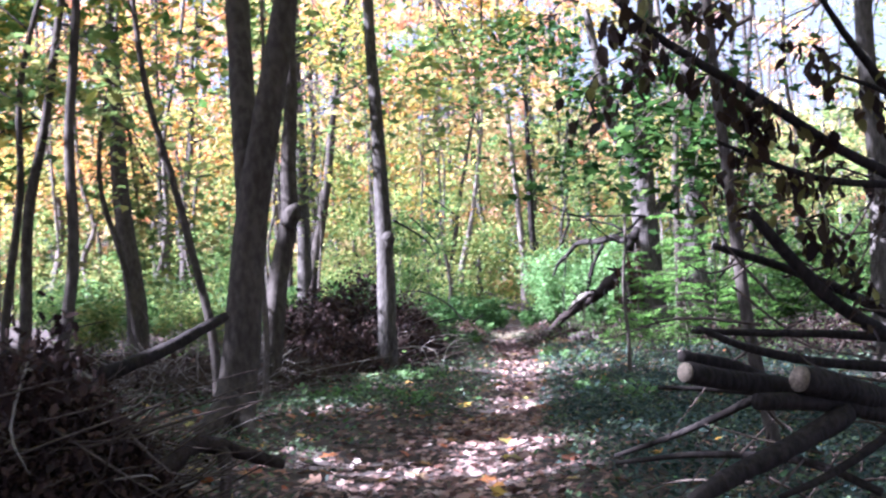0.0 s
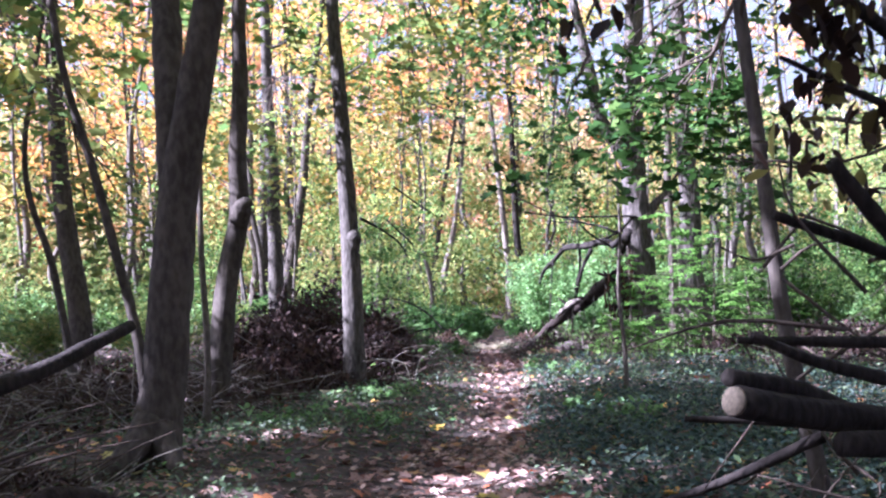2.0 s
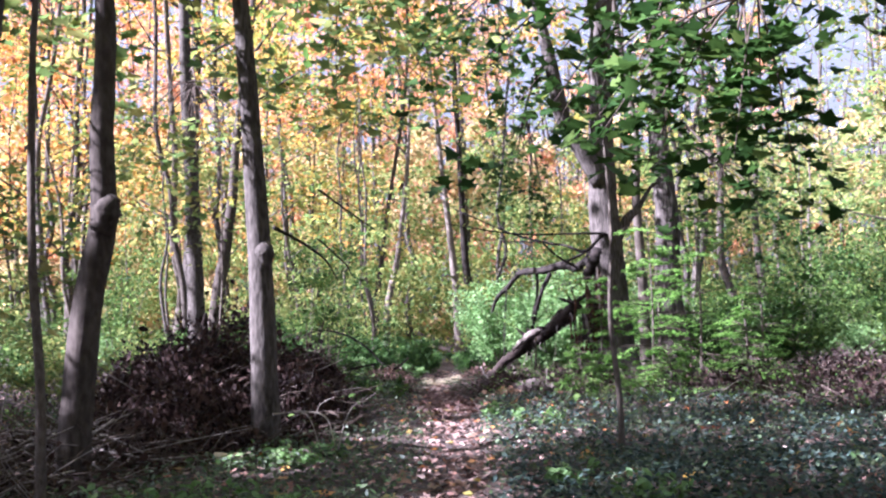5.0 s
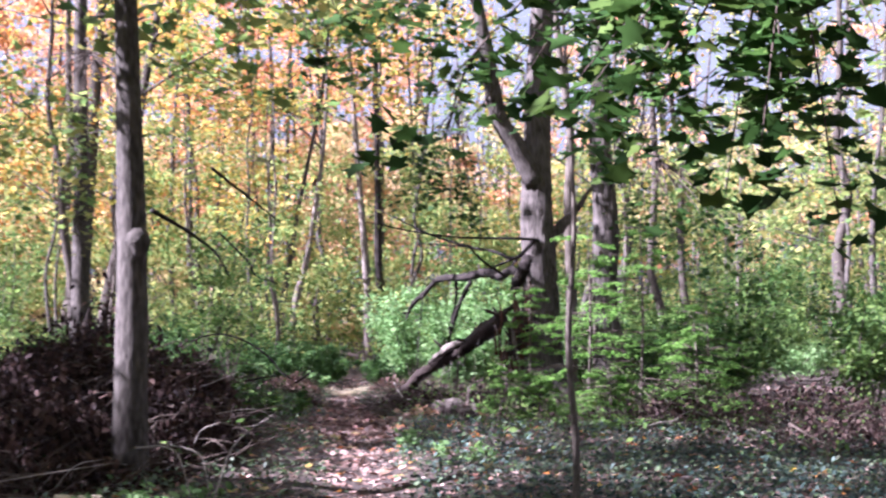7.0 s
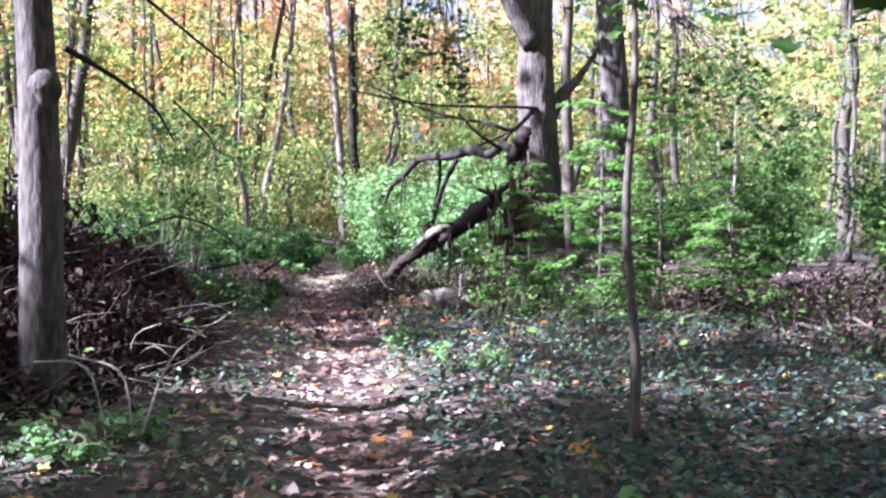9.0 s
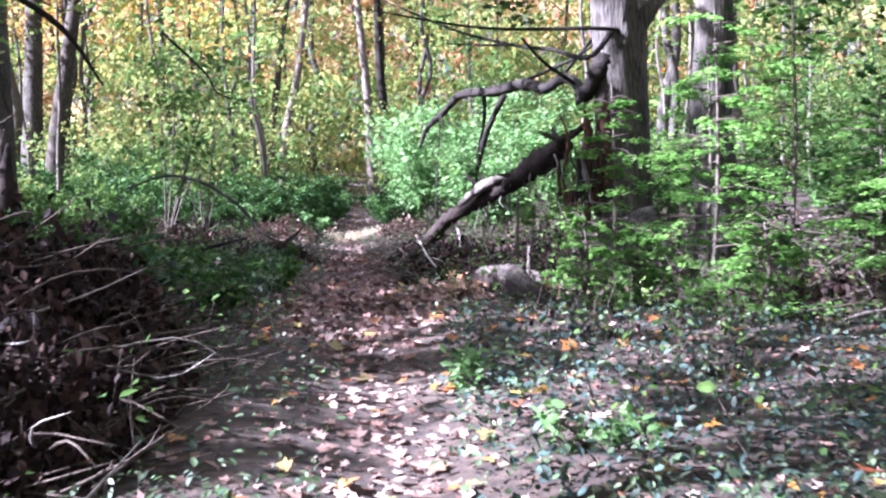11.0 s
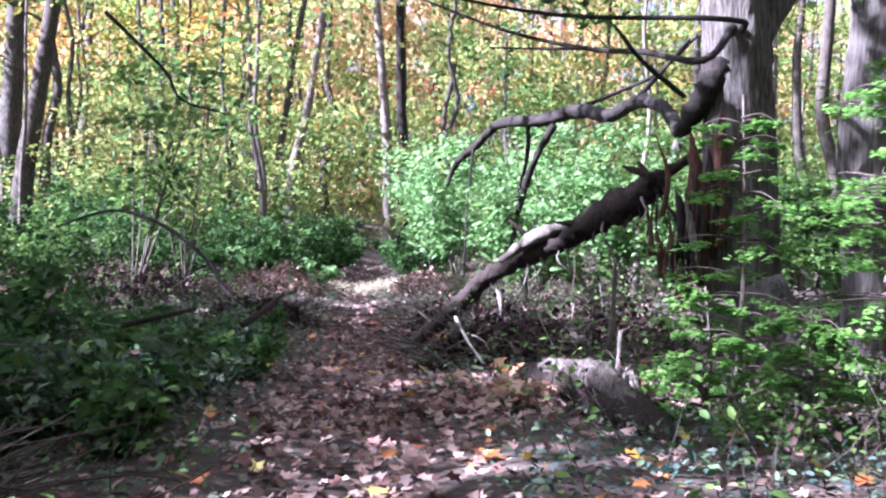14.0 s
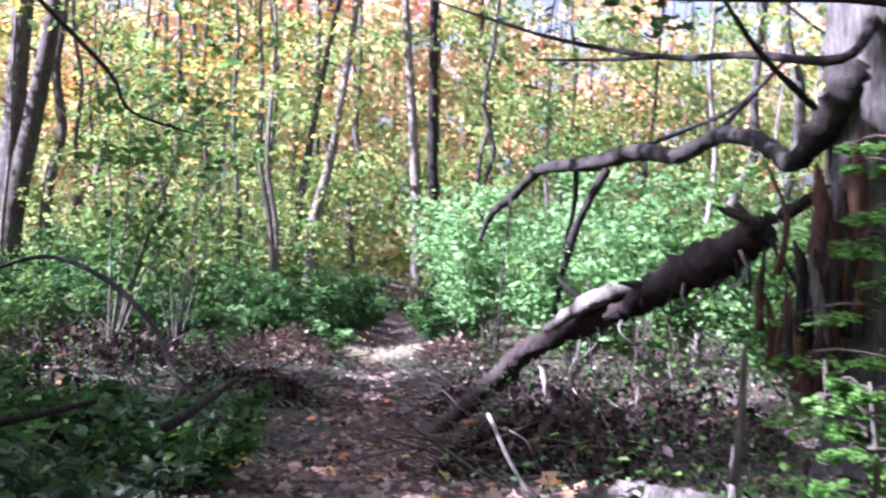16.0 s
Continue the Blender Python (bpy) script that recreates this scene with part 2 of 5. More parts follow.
def tube(points, radii, sides=8, steps=6, rough=0.0, rng=RNG):
    """Arrays of a tapering round limb along the points, its ends closed by a fan."""
    c = curve(points, steps) if steps > 1 else np.asarray(points, float)
    r = np.interp(np.linspace(0, 1, len(c)), np.linspace(0, 1, len(radii)), radii)
    d = np.gradient(c, axis=0)
    d /= np.linalg.norm(d, axis=1)[:, None] + 1e-9
    ref = np.where(np.abs(d[:, 2:3]) < 0.9, [[0, 0, 1.0]], [[1.0, 0, 0]])
    ref[:] = ref[len(ref) // 2]
    a = np.cross(d, ref)
    a /= np.linalg.norm(a, axis=1)[:, None] + 1e-9
    b = np.cross(d, a)
    w = np.linspace(0, 2 * np.pi, sides, endpoint=False)
    rr = r[:, None] * (1 + rough * rng.normal(0, 1, (len(c), sides)))
    v = c[:, None] + rr[..., None] * (np.cos(w)[None, :, None] * a[:, None] + np.sin(w)[None, :, None] * b[:, None])
    i, j = np.meshgrid(np.arange(len(c) - 1), np.arange(sides), indexing="ij")
    k = (j + 1) % sides
    quads = np.stack([i * sides + j, i * sides + k, (i + 1) * sides + k, (i + 1) * sides + j], -1).reshape(-1, 4)
    v = np.vstack([v.reshape(-1, 3), c[:1], c[-1:]])
    n, s = len(v), np.arange(sides)
    caps = np.vstack([np.stack([np.full(sides, n - 2), (s + 1) % sides, s], -1),
                      np.stack([np.full(sides, n - 1), (len(c) - 1) * sides + s, (len(c) - 1) * sides + (s + 1) % sides], -1)])
    return v, quads, caps


def furrowed(points, radii, sides=44, steps=14, depth=0.11, seed=0):
    """A trunk whose bark stands in long uneven ridges."""
    rng = np.random.default_rng(seed)
    v, q, t = tube(points, radii, sides, steps)
    n = (len(v) - 2) // sides
    c = v[:-2].reshape(n, sides, 3)
    mid = c.mean(1, keepdims=True)
    w = np.linspace(0, 2 * np.pi, sides, endpoint=False)[None]
    h = np.arange(n)[:, None] / n * 30
    drift = 0.35 * np.sin(0.9 * h + 2 * w) + 0.2 * np.sin(2.1 * h - 3 * w + seed)
    ridge = np.abs(np.sin(5.5 * w + 2.2 * drift)) * 0.7 + 0.5 * np.abs(np.sin(9 * w - 3 * drift + 1.1 * np.sin(1.7 * h)))
    lobes = 0.6 * np.sin(2 * w + 0.25 * h + seed) + 0.4 * np.sin(3 * w - 0.2 * h)
    k = 1 + depth * (ridge - 0.7) + 0.06 * lobes + 0.022 * rng.normal(0, 1, (n, sides))
    v[:-2] = (mid + (c - mid) * k[..., None]).reshape(-1, 3)
    return v, q, t


def joined(name, tubes, smooth_faces=True):
    vs, qs, ts, base = [], [], [], 0
    for v, q, t in tubes:
        vs.append(v), qs.append(q + base), ts.append(t + base)
        base += len(v)
    return to_mesh(name, np.vstack(vs), [np.vstack(qs), np.vstack(ts)], smooth_faces)


def limb(name, points, radii, material, parent, origin, sides=8, steps=6, rough=0.03, label=""):
    v, q, t = tube(np.asarray(points, float) - np.asarray(origin, float), radii, sides, steps, rough)
    return part(name, to_mesh(name, v, [q, t], True), material, parent, label)


# leaf outlines, a unit long, a little folded or cupped
OVAL = (np.array([(0, 0, 0), (0.28, 0.35, 0.06), (0.2, 0.75, 0.05), (0, 1, -0.05), (-0.2, 0.75, 0.05), (-0.28, 0.35, 0.06)]), np.array([(0, 1, 2, 3), (0, 3, 4, 5)]))
DIAMOND = (np.array([(0, 0, 0), (0.32, 0.5, 0.08), (0, 1, 0), (-0.32, 0.5, 0.08)]), np.array([(0, 1, 2, 3)]))
MAPLE = (np.array([(0, 0, 0), (0.42, 0.05, 0.03), (0.28, 0.3, 0.0), (0.55, 0.55, 0.08), (0.22, 0.6, 0.02), (0, 1.0, -0.06),
                   (-0.22, 0.6, 0.02), (-0.55, 0.55, 0.08), (-0.28, 0.3, 0.0), (-0.42, 0.05, 0.03)]),
         np.array([(0, 1, 2, 2), (0, 2, 3, 4), (0, 4, 5, 6), (0, 6, 7, 8), (0, 8, 9, 9)]))
MAPLE = (MAPLE[0], [np.array([(0, 1, 2), (0, 8, 9)]), np.array([(0, 2, 3, 4), (0, 4, 5, 6), (0, 6, 7, 8)])])


def leaves(name, places, size, shape=OVAL, flat=0.0, droop=0.0, spread=0.35, rng=RNG):
    """A cloud of leaves at the places. flat: 1 lies them on their backs; droop: 1 hangs them tip down."""
    n = len(places)
    tv, tf = shape
    up = rng.normal(0, 1, (n, 3))
    up[:, 2] = np.abs(up[:, 2])
    up = up * (1 - flat) + np.array([0, 0, 1.6]) * flat + rng.normal(0, 0.28, (n, 3)) * flat
    up /= np.linalg.norm(up, axis=1)[:, None]
    ahead = rng.normal(0, 1, (n, 3))
    ahead[:, 2] -= droop * 4
    ahead -= up * (ahead * up).sum(1)[:, None]
    ahead /= np.linalg.norm(ahead, axis=1)[:, None] + 1e-9
    side = np.cross(ahead, up)
    s = size * np.clip(1 + spread * rng.normal(0, 1, n), 0.4, 1.9)
    v = (places[:, None] + s[:, None, None] * (tv[None, :, :1] * side[:, None] + (tv[None, :, 1:2] - 0.5) * ahead[:, None] + tv[None, :, 2:] * up[:, None]))
    k = len(tv)
    off = (np.arange(n) * k)[:, None, None]
    fs = [(f[None] + off).reshape(-1, f.shape[1]) for f in (tf if isinstance(tf, list) else [tf])]
    return to_mesh(name, v.reshape(-1, 3), fs)


def blobs(centres, counts, radius, squash=0.6, rng=RNG):
    """Places scattered in uneven clumps round the centres."""
    out = []
    for c, n in zip(centres, counts):
        r = radius * rng.uniform(0.6, 1.3)
        out.append(np.asarray(c) + rng.normal(0, 0.5, (n, 3)) * np.array([r, r, r * squash]))
    return np.vstack(out)


# ---- ground ----
gx = np.concatenate([np.linspace(-400, -14, 14)[:-1], np.linspace(-14, 14, 140), np.linspace(14, 400, 14)[1:]])
gy = np.concatenate([np.linspace(-300, -6, 10)[:-1], np.linspace(-6, 62, 270), np.linspace(62, 600, 20)[1:]])
GX, GY = np.meshgrid(gx, gy, indexing="ij")
GZ = lie(GX, GY) + 0.006 * RNG.normal(0, 1, GX.shape) * (np.abs(GX) < 14)
gi, gj = np.meshgrid(np.arange(len(gx) - 1), np.arange(len(gy) - 1), indexing="ij")
NY = len(gy)
ground_faces = np.stack([gi * NY + gj, (gi + 1) * NY + gj, (gi + 1) * NY + gj + 1, gi * NY + gj + 1], -1).reshape(-1, 4)
ground = part("ground", to_mesh("ground", np.stack([GX, GY, GZ], -1).reshape(-1, 3), ground_faces, True), M_SOIL)
tagged(ground, "brown forest floor with a trodden dirt trail", "ground", kind="structure")


def scatter(n, x0, x1, y0, y1, keep, rng=RNG):
    """Places on the ground, kept with the odds that keep(x, y) gives."""
    x, y = rng.uniform(x0, x1, n), rng.uniform(y0, y1, n)
    ok = rng.uniform(0, 1, n) < keep(x, y)
    x, y = x[ok], y[ok]
    return np.stack([x, y, lie(x, y)], -1)


def stuff(name, me, material, label, category):
    return tagged(part(name, me, material), label, category, kind="stuff")


def patchy(x, y, k=0.0):
    return 0.5 + 0.5 * np.sin(1.1 * x + 2.3 * np.sin(0.7 * y + k)) * np.sin(0.9 * y + 1.9 * np.sin(0.8 * x - k))


def near_odds(x, y):
    return np.clip(11 / np.maximum(y - 1, 3), 0.3, 1)


def fade(x, y, x0, x1, y0, y1, w=2.5):
    """Odds that thin out unevenly towards the edges of a stretch."""
    e = np.minimum(np.minimum(x - x0, x1 - x), np.minimum(y - y0, y1 - y)) + 0.7 * np.sin(1.7 * x + 0.5 * y) + 0.7 * np.sin(1.3 * y - 0.8 * x)
    return smooth(0, w, e)


def on_trail(x, y):
    """1 on the trodden leaves, 0 off them, with an uneven edge."""
    off = np.abs(x - path_x(y) + 0.07 * np.sin(4.3 * y) + 0.05 * np.sin(9.1 * y + 2 * x))
    return 1 - smooth(0.75, 1.3, off / path_half(y))


litter = scatter(330000, -11, 11, -2, 50, lambda x, y: near_odds(x, y) * fade(x, y, -11, 11, -2, 50) * (0.28 + 0.72 * on_trail(x, y)))
litter[:, 2] += RNG.uniform(0.004, 0.03, len(litter))
stuff("leaf_litter", leaves("leaf_litter", litter, 0.056, MAPLE, flat=0.6), M_LITTER, "dry brown fallen leaves covering the forest floor", "fallen leaves")
rusty = scatter(15000, -1.4, 2.2, 15, 33, lambda x, y: np.exp(-((x - path_x(y)) / 0.65) ** 2) * smooth(20.5, 23.5, y) * (0.2 + 0.8 * patchy(2.6 * x, 2.2 * y, 5)))
rusty[:, 2] += RNG.uniform(0.012, 0.05, len(rusty))
stuff("trail_leaves", leaves("trail_leaves", rusty, 0.064, MAPLE, flat=0.45), M_TRAILLEAF, "curled rust-brown maple leaves lying thick on the trail", "fallen leaves")
fresh = scatter(3200, -7, 7, 4, 34, lambda x, y: near_odds(x, y))
fresh[:, 2] += 0.03
close = np.array([abs(p[0] - path_x(p[1])) < 2.6 and 5 < p[1] < 27 for p in fresh])
PIECES = fresh[close][:290]
stuff("fresh_fallen_leaves", leaves("fresh_fallen_leaves", np.vstack([fresh[~close], fresh[close][290:]]), 0.09, MAPLE, flat=0.7), M_BRIGHTLITTER, "scattered yellow, orange and red fallen maple leaves", "fallen leaves")
ivy = scatter(300000, 0.3, 9.5, 3, 25, lambda x, y: near_odds(x, y) * smooth(0.9, 1.7, (x - path_x(y)) / path_half(y) + 0.3 * np.sin(2.3 * y) * np.sin(5.1 * y + x)) * (0.3 + 0.7 * patchy(x, y) * patchy(2.7 * x, 2.3 * y, 2)) * (1 - smooth(20, 25, y)) * (1 - 0.4 * smooth(12, 16, y)) * fade(x, y, -2, 9.5, 3, 30))
ivy[:, 2] += RNG.uniform(0.01, 0.13, len(ivy))
stuff("ground_ivy", leaves("ground_ivy", ivy, 0.044, OVAL, flat=0.45), M_IVY, "low green ground cover of small ivy leaves, sky sheen put into their blue tint", "ground cover")
herb = scatter(250000, -8, 7, 5, 40, lambda x, y: near_odds(x, y) * (1 - on_trail(x, y)) * fade(x, y, -8, 7, 5, 40) * (0.30 + 0.7 * smooth(0.3, 0.6, patchy(1.7 * x, 1.5 * y, 1.5))) * (0.55 + 0.45 * (y > 11.5)))
herb[:, 2] += RNG.uniform(0.01, 0.14, len(herb))
stuff("low_herbs", leaves("low_herbs", herb, 0.042, OVAL, flat=0.4), M_HERB, "sparse green herbs and seedlings among fallen leaves", "ground cover")
grit = scatter(9000, -7, 7, 4, 36, lambda x, y: near_odds(x, y) * (0.3 + 0.7 * smooth(0.5, 1.2, np.abs(x - path_x(y)))))
ang = RNG.uniform(0, 2 * np.pi, len(grit))
ln = RNG.uniform(0.06, 0.3, len(grit))
ends = grit + np.stack([np.cos(ang) * ln, np.sin(ang) * ln, RNG.uniform(-0.01, 0.05, len(grit))], -1)
stuff("fallen_twigs", joined("fallen_twigs", [tube([a + (0, 0, 0.01), b + (0, 0, 0.012)], [0.005, 0.002], 3, 1) for a, b in zip(grit, ends)]), M_TWIG, "small dead twigs scattered over the forest floor", "twigs")

growth = scatter(9000, -6, 7, 17, 42, lambda x, y: smooth(0.7, 1.3, np.abs(x - path_x(y))) * (0.15 + 0.85 * patchy(1.6 * x, 1.4 * y, 3)) * 0.55)
gh = RNG.uniform(0.12, 0.55, len(growth))
gt = growth + np.stack([RNG.normal(0, 0.12, len(growth)), RNG.normal(0, 0.12, len(growth)), gh], -1)
stuff("undergrowth_stalks", joined("undergrowth_stalks", [tube([a, (a + c) / 2 + RNG.normal(0, 0.03, 3), c], [0.004, 0.003, 0.0015], 3, 2) for a, c in zip(growth, gt)]), M_TWIG, "thin dead stalks of forest undergrowth", "undergrowth")
gl = np.repeat(gt, 9, 0) + RNG.normal(0, 1, (9 * len(gt), 3)) * np.array([0.1, 0.1, 0.09]) - np.array([0, 0, 0.1])
gl[:, 2] = np.maximum(gl[:, 2], lie(gl[:, 0], gl[:, 1]) + 0.01)
half = RNG.uniform(0, 1, len(gl)) < 0.6
stuff("undergrowth_leaves", leaves("undergrowth_leaves", gl[half], 0.05, OVAL, flat=0.35), M_SHRUB, "small green leaves of forest undergrowth", "undergrowth")
stuff("withered_undergrowth", leaves("withered_undergrowth", gl[~half], 0.042, OVAL, droop=0.4), M_DEAD, "withered brown leaves among the undergrowth", "undergrowth")
# pale straw tufts added to stand for sunlit ground across the dip
tuft = scatter(2600, -0.7, 1.6, 37.2, 39.6, lambda x, y: np.exp(-((y - 38.4 - 0.6 * (x - 0.45) ** 2) / 0.45) ** 2))
tt2 = tuft + np.stack([RNG.normal(0, 0.09, len(tuft)), RNG.normal(0, 0.09, len(tuft)), RNG.uniform(0.05, 0.2, len(tuft))], -1)
stuff("sunlit_dip_tufts", joined("sunlit_dip_tufts", [tube([a, c], [0.006, 0.002], 3, 1) for a, c in zip(tuft, tt2)]), M_STRAW, "pale tufts standing for the sunlit patch across the trail's dip", "grass")

# ---- trees ----


# chosen spots where crown leaves are left out to let sun through: x, y and half widths
SUN_POOLS = [(-0.6, 9.0, 1.3, 0.8), (5.7, 19.8, 1.7, 0.6), (2.15, 24.55, 0.75, 0.8), (3.5, 24.4, 0.8, 0.8), (5.0, 23.1, 1.1, 1.0), (3.9, 23.0, 0.8, 0.8), (6.2, 23.4, 1.0, 1.0), (-1.0, 15.0, 0.7, 0.5),
             (0.0, 10.0, 0.9, 0.6), (7.0, 27.2, 2.0, 0.7), (5.6, 24.9, 1.2, 0.8), (1.0, 17.2, 1.8, 0.45), (0.6, 15.6, 1.2, 0.3), (2.8, 29.8, 1.8, 1.5), (4.2, 33.0, 2.5, 1.5), (4.6, 37.0, 2.5, 2.4), (5.2, 21.9, 1.0, 0.7), (-1.6, 12.2, 0.7, 0.35), (1.7, 13.2, 0.6, 0.3)]


def sun_gap(p):
    """How open the crowns are at the places p, by where their shadow would fall."""
    hit = p - np.array(to_sun)[None] * (p[:, 2:3] / to_sun.z)
    x, y = hit[:, 0], hit[:, 1]
    g = np.exp(-((x - path_x(y) - 0.05) / 0.75) ** 4) * smooth(11.8, 12.8, y) * (1 - smooth(21.6, 22.8, y)) * (0.82 + 0.18 * np.sin(2.9 * y + 0.8))
    for a, b, rx, ry in SUN_POOLS:
        g = np.maximum(g, np.exp(-((x - a) / rx) ** 4 - ((y - b) / ry) ** 4))
    return g * (p[:, 2] > 1.8)


def trunk_flare(points, radius, top):
    n = len(points)
    return [radius * 1.45, radius * 1.1] + list(np.linspace(radius, top, max(2, 2 * n - 2)))


def tree(base, points, radius, material, label, crown=None, crown_material=None, top=0.0, height=13, limbs=5, sides=12, leaf_size=0.22, leaf_count=1400, low=0.45, seed=0, group="", parts=()):
    """A standing tree: points are the trunk's line above the base (x, y are absolute), carried on to its height."""
    rng = np.random.default_rng(seed + 100)
    x, y = base
    z = float(lie(x, y)) - 0.08
    o = np.array([x, y, z])
    root = thing("tree", o, label, "tree", group)
    pts = [np.array([x, y, z])] + [np.array(p, float) for p in points]
    lean = pts[-1] - pts[max(0, len(pts) - 3)]
    lean = lean / max(lean[2], 0.1)
    if pts[-1][2] < height - 2:
        pts.append(pts[-1] + lean * (height - pts[-1][2]) * 0.5 + np.array([rng.normal(0, 0.15), rng.normal(0, 0.15), 0]))
        pts.append(np.array([*(pts[-1] + lean * 0.5)[:2], height]))
    if material is M_OLD:
        v, q, t = furrowed(np.array(pts) - o, trunk_flare(pts, radius, top or radius * 0.35), seed=seed)
        trunk = part("trunk", to_mesh("trunk", v, [q, t], True), material, root)
    else:
        trunk = limb("trunk", pts, trunk_flare(pts, radius, top or radius * 0.35), material, root, o, sides, 5, 0.025)
    tips = []
    for i in range(limbs):
        h = height * (low + (0.95 - low) * (i + 0.5) / max(1, limbs))
        zs = np.array([p[2] for p in pts])
        s = np.array([np.interp(h, zs, np.array([p[k] for p in pts])) for k in range(3)])
        a, ln = rng.uniform(0, 2 * np.pi), height * rng.uniform(0.14, 0.26)
        d = np.array([math.cos(a), math.sin(a), rng.uniform(0.25, 0.7)])
        e = s + d * ln
        m1 = s + d * ln * 0.5 + rng.normal(0, 0.12, 3)
        limb("limb", [s, m1, e], [radius * 0.26, radius * 0.16, 0.008], material, root, o, 6, 4, 0.03)
        tips += [m1, e, e + (e - m1) * 0.4]
    if crown_material is not None:
        if not tips:
            tips = [pts[-1]]
        n = max(1, leaf_count // len(tips))
        pl = blobs(tips, [n] * len(tips), height * 0.085, 0.5, rng)
        pl = pl[rng.uniform(0, 1, len(pl)) > 0.99 * sun_gap(pl)]
        part("crown", leaves("crown", pl - o, leaf_size, OVAL, flat=0.2, rng=rng), crown_material, root)
    for name, p, r, mat in parts:
        limb(name, p, r, mat, trunk if name in ("burl", "knot", "root") else root, o, 10, 5, 0.05)
    return root


# forked beech beside the trail
tree((-2.36, 10.7), [(-2.25, 10.80, 0.65), (-2.18, 10.80, 1.46), (-2.08, 10.80, 2.22), (-1.93, 10.80, 3.04), (-1.78, 10.80, 3.90), (-1.45, 10.8, 6.0)], 0.175, M_BEECH,
     "grey smooth-barked beech forking into two stems beside the trail", height=14, crown_material=M_CANOPY, top=0.07, seed=1, leaf_count=3600,
     parts=[("stem", [(-2.17, 10.86, 1.15), (-2.15, 10.90, 1.75), (-2.19, 11.02, 2.45), (-2.28, 11.25, 3.2), (-2.36, 11.5, 4.1), (-2.5, 11.9, 7.0), (-2.7, 12.4, 11.5)], [0.12, 0.135, 0.13, 0.125, 0.12, 0.11, 0.09, 0.05], M_BEECH),
            ("root", [(-2.3, 10.6, 0.35), (-2.45, 10.3, 0.1), (-2.62, 10.1, -0.06)], [0.13, 0.09, 0.04], M_BEECH),
            ("root", [(-2.25, 10.6, 0.3), (-2.1, 10.4, 0.08), (-2.0, 10.2, -0.06)], [0.12, 0.07, 0.03], M_BEECH)])
# beech with a burl
tree((-2.8, 15.0), [(-2.74, 15, 0.4), (-2.63, 15, 1.4), (-2.48, 15, 2.12), (-2.48, 15, 2.8), (-2.43, 15, 3.6), (-2.4, 15, 5)], 0.14, M_BEECH,
     "slender leaning beech with a pale burl on its trunk", height=14, crown_material=M_CANOPY, seed=2, leaf_count=1800,
     parts=[("burl", [(-2.48, 14.94, 2.05), (-2.41, 14.88, 2.2), (-2.34, 14.86, 2.3)], [0.10, 0.115, 0.05], M_BEECH)])
# maple in the brush pile
tree((-1.43, 16.8), [(-1.43, 16.8, 0.6), (-1.44, 16.8, 1.6), (-1.47, 16.8, 2.5), (-1.53, 16.8, 3.8), (-1.6, 16.8, 5.2)], 0.135, M_MAPLE,
     "straight grey maple trunk rising from a brush pile", height=15, crown_material=M_CANOPY, seed=3, leaf_count=2200,
     parts=[("knot", [(-1.44, 16.78, 2.05), (-1.40, 16.76, 1.92), (-1.40, 16.76, 1.75)], [0.06, 0.11, 0.06], M_MAPLE)])
tree((-5.0, 32.5), [(-4.98, 32.5, 1.5), (-5.0, 32.5, 4), (-5.1, 32.5, 7)], 0.2, M_MAPLE, "straight grey maple trunk behind a brush pile", height=15, crown_material=M_CANOPY, seed=4)
tree((-5.75, 19.5), [(-5.75, 19.5, 1), (-5.95, 19.5, 2.5), (-6.05, 19.5, 4), (-6.1, 19.5, 6)], 0.17, M_BEECH, "grey beech trunk among yellow-leaved understory", height=15, crown_material=M_GOLD, seed=5)
tree((-3.35, 9.2), [(-3.3, 9.2, 0.8), (-3.2, 9.2, 1.6), (-3.22, 9.2, 2.5), (-3.15, 9.2, 3.5), (-3.1, 9.2, 5)], 0.055, M_BEECH, "thin crooked beech sapling", height=8, crown_material=M_CANOPY, seed=6, sides=8, limbs=4, leaf_count=700, leaf_size=0.12)
tree((-5.5, 14), [(-5.45, 14, 1), (-5.4, 14, 2.2), (-5.2, 14, 3.2), (-5.0, 14, 4.5)], 0.08, M_BEECH, "thin forked sapling with drooping green leaves", height=9, crown_material=M_CANOPY, seed=7, sides=8, leaf_count=900, leaf_size=0.14, low=0.3)
tree((-5.9, 14.4), [(-5.85, 14.4, 1), (-5.65, 14.4, 2.5), (-5.6, 14.4, 4)], 0.06, M_BEECH, "thin upright sapling with sparse green leaves", height=9, crown_material=M_CANOPY, seed=8, sides=8, leaf_count=700, leaf_size=0.14, low=0.3)
tree((-2.75, 12.2), [(-2.82, 12.2, 0.8), (-3.0, 12.2, 1.6), (-3.2, 12.2, 2.4), (-3.45, 12.2, 3.3), (-3.6, 12.2, 4.4)], 0.05, M_BEECH, "thin sapling leaning away from a forked beech", height=8, crown_material=M_CANOPY, seed=9, sides=8, leaf_count=700, leaf_size=0.12)
tree((-4.45, 15.5), [(-4.6, 15.5, 0.9), (-4.75, 15.5, 1.7), (-5.0, 15.5, 2.5), (-5.02, 15.5, 3.2), (-4.85, 15.5, 4.2)], 0.05, M_BEECH, "thin curving sapling with side shoots", height=8, crown_material=M_CANOPY, seed=10, sides=8, leaf_count=700, leaf_size=0.12)
tree((-2.5, 13.3), [(-2.48, 13.3, 0.8), (-2.52, 13.3, 1.8), (-2.5, 13.3, 3), (-2.45, 13.3, 4)], 0.035, M_SAPLING, "very thin straight sapling beside a brush pile", height=6.5, crown_material=M_CANOPY, seed=11, sides=7, limbs=3, leaf_count=400, leaf_size=0.12)
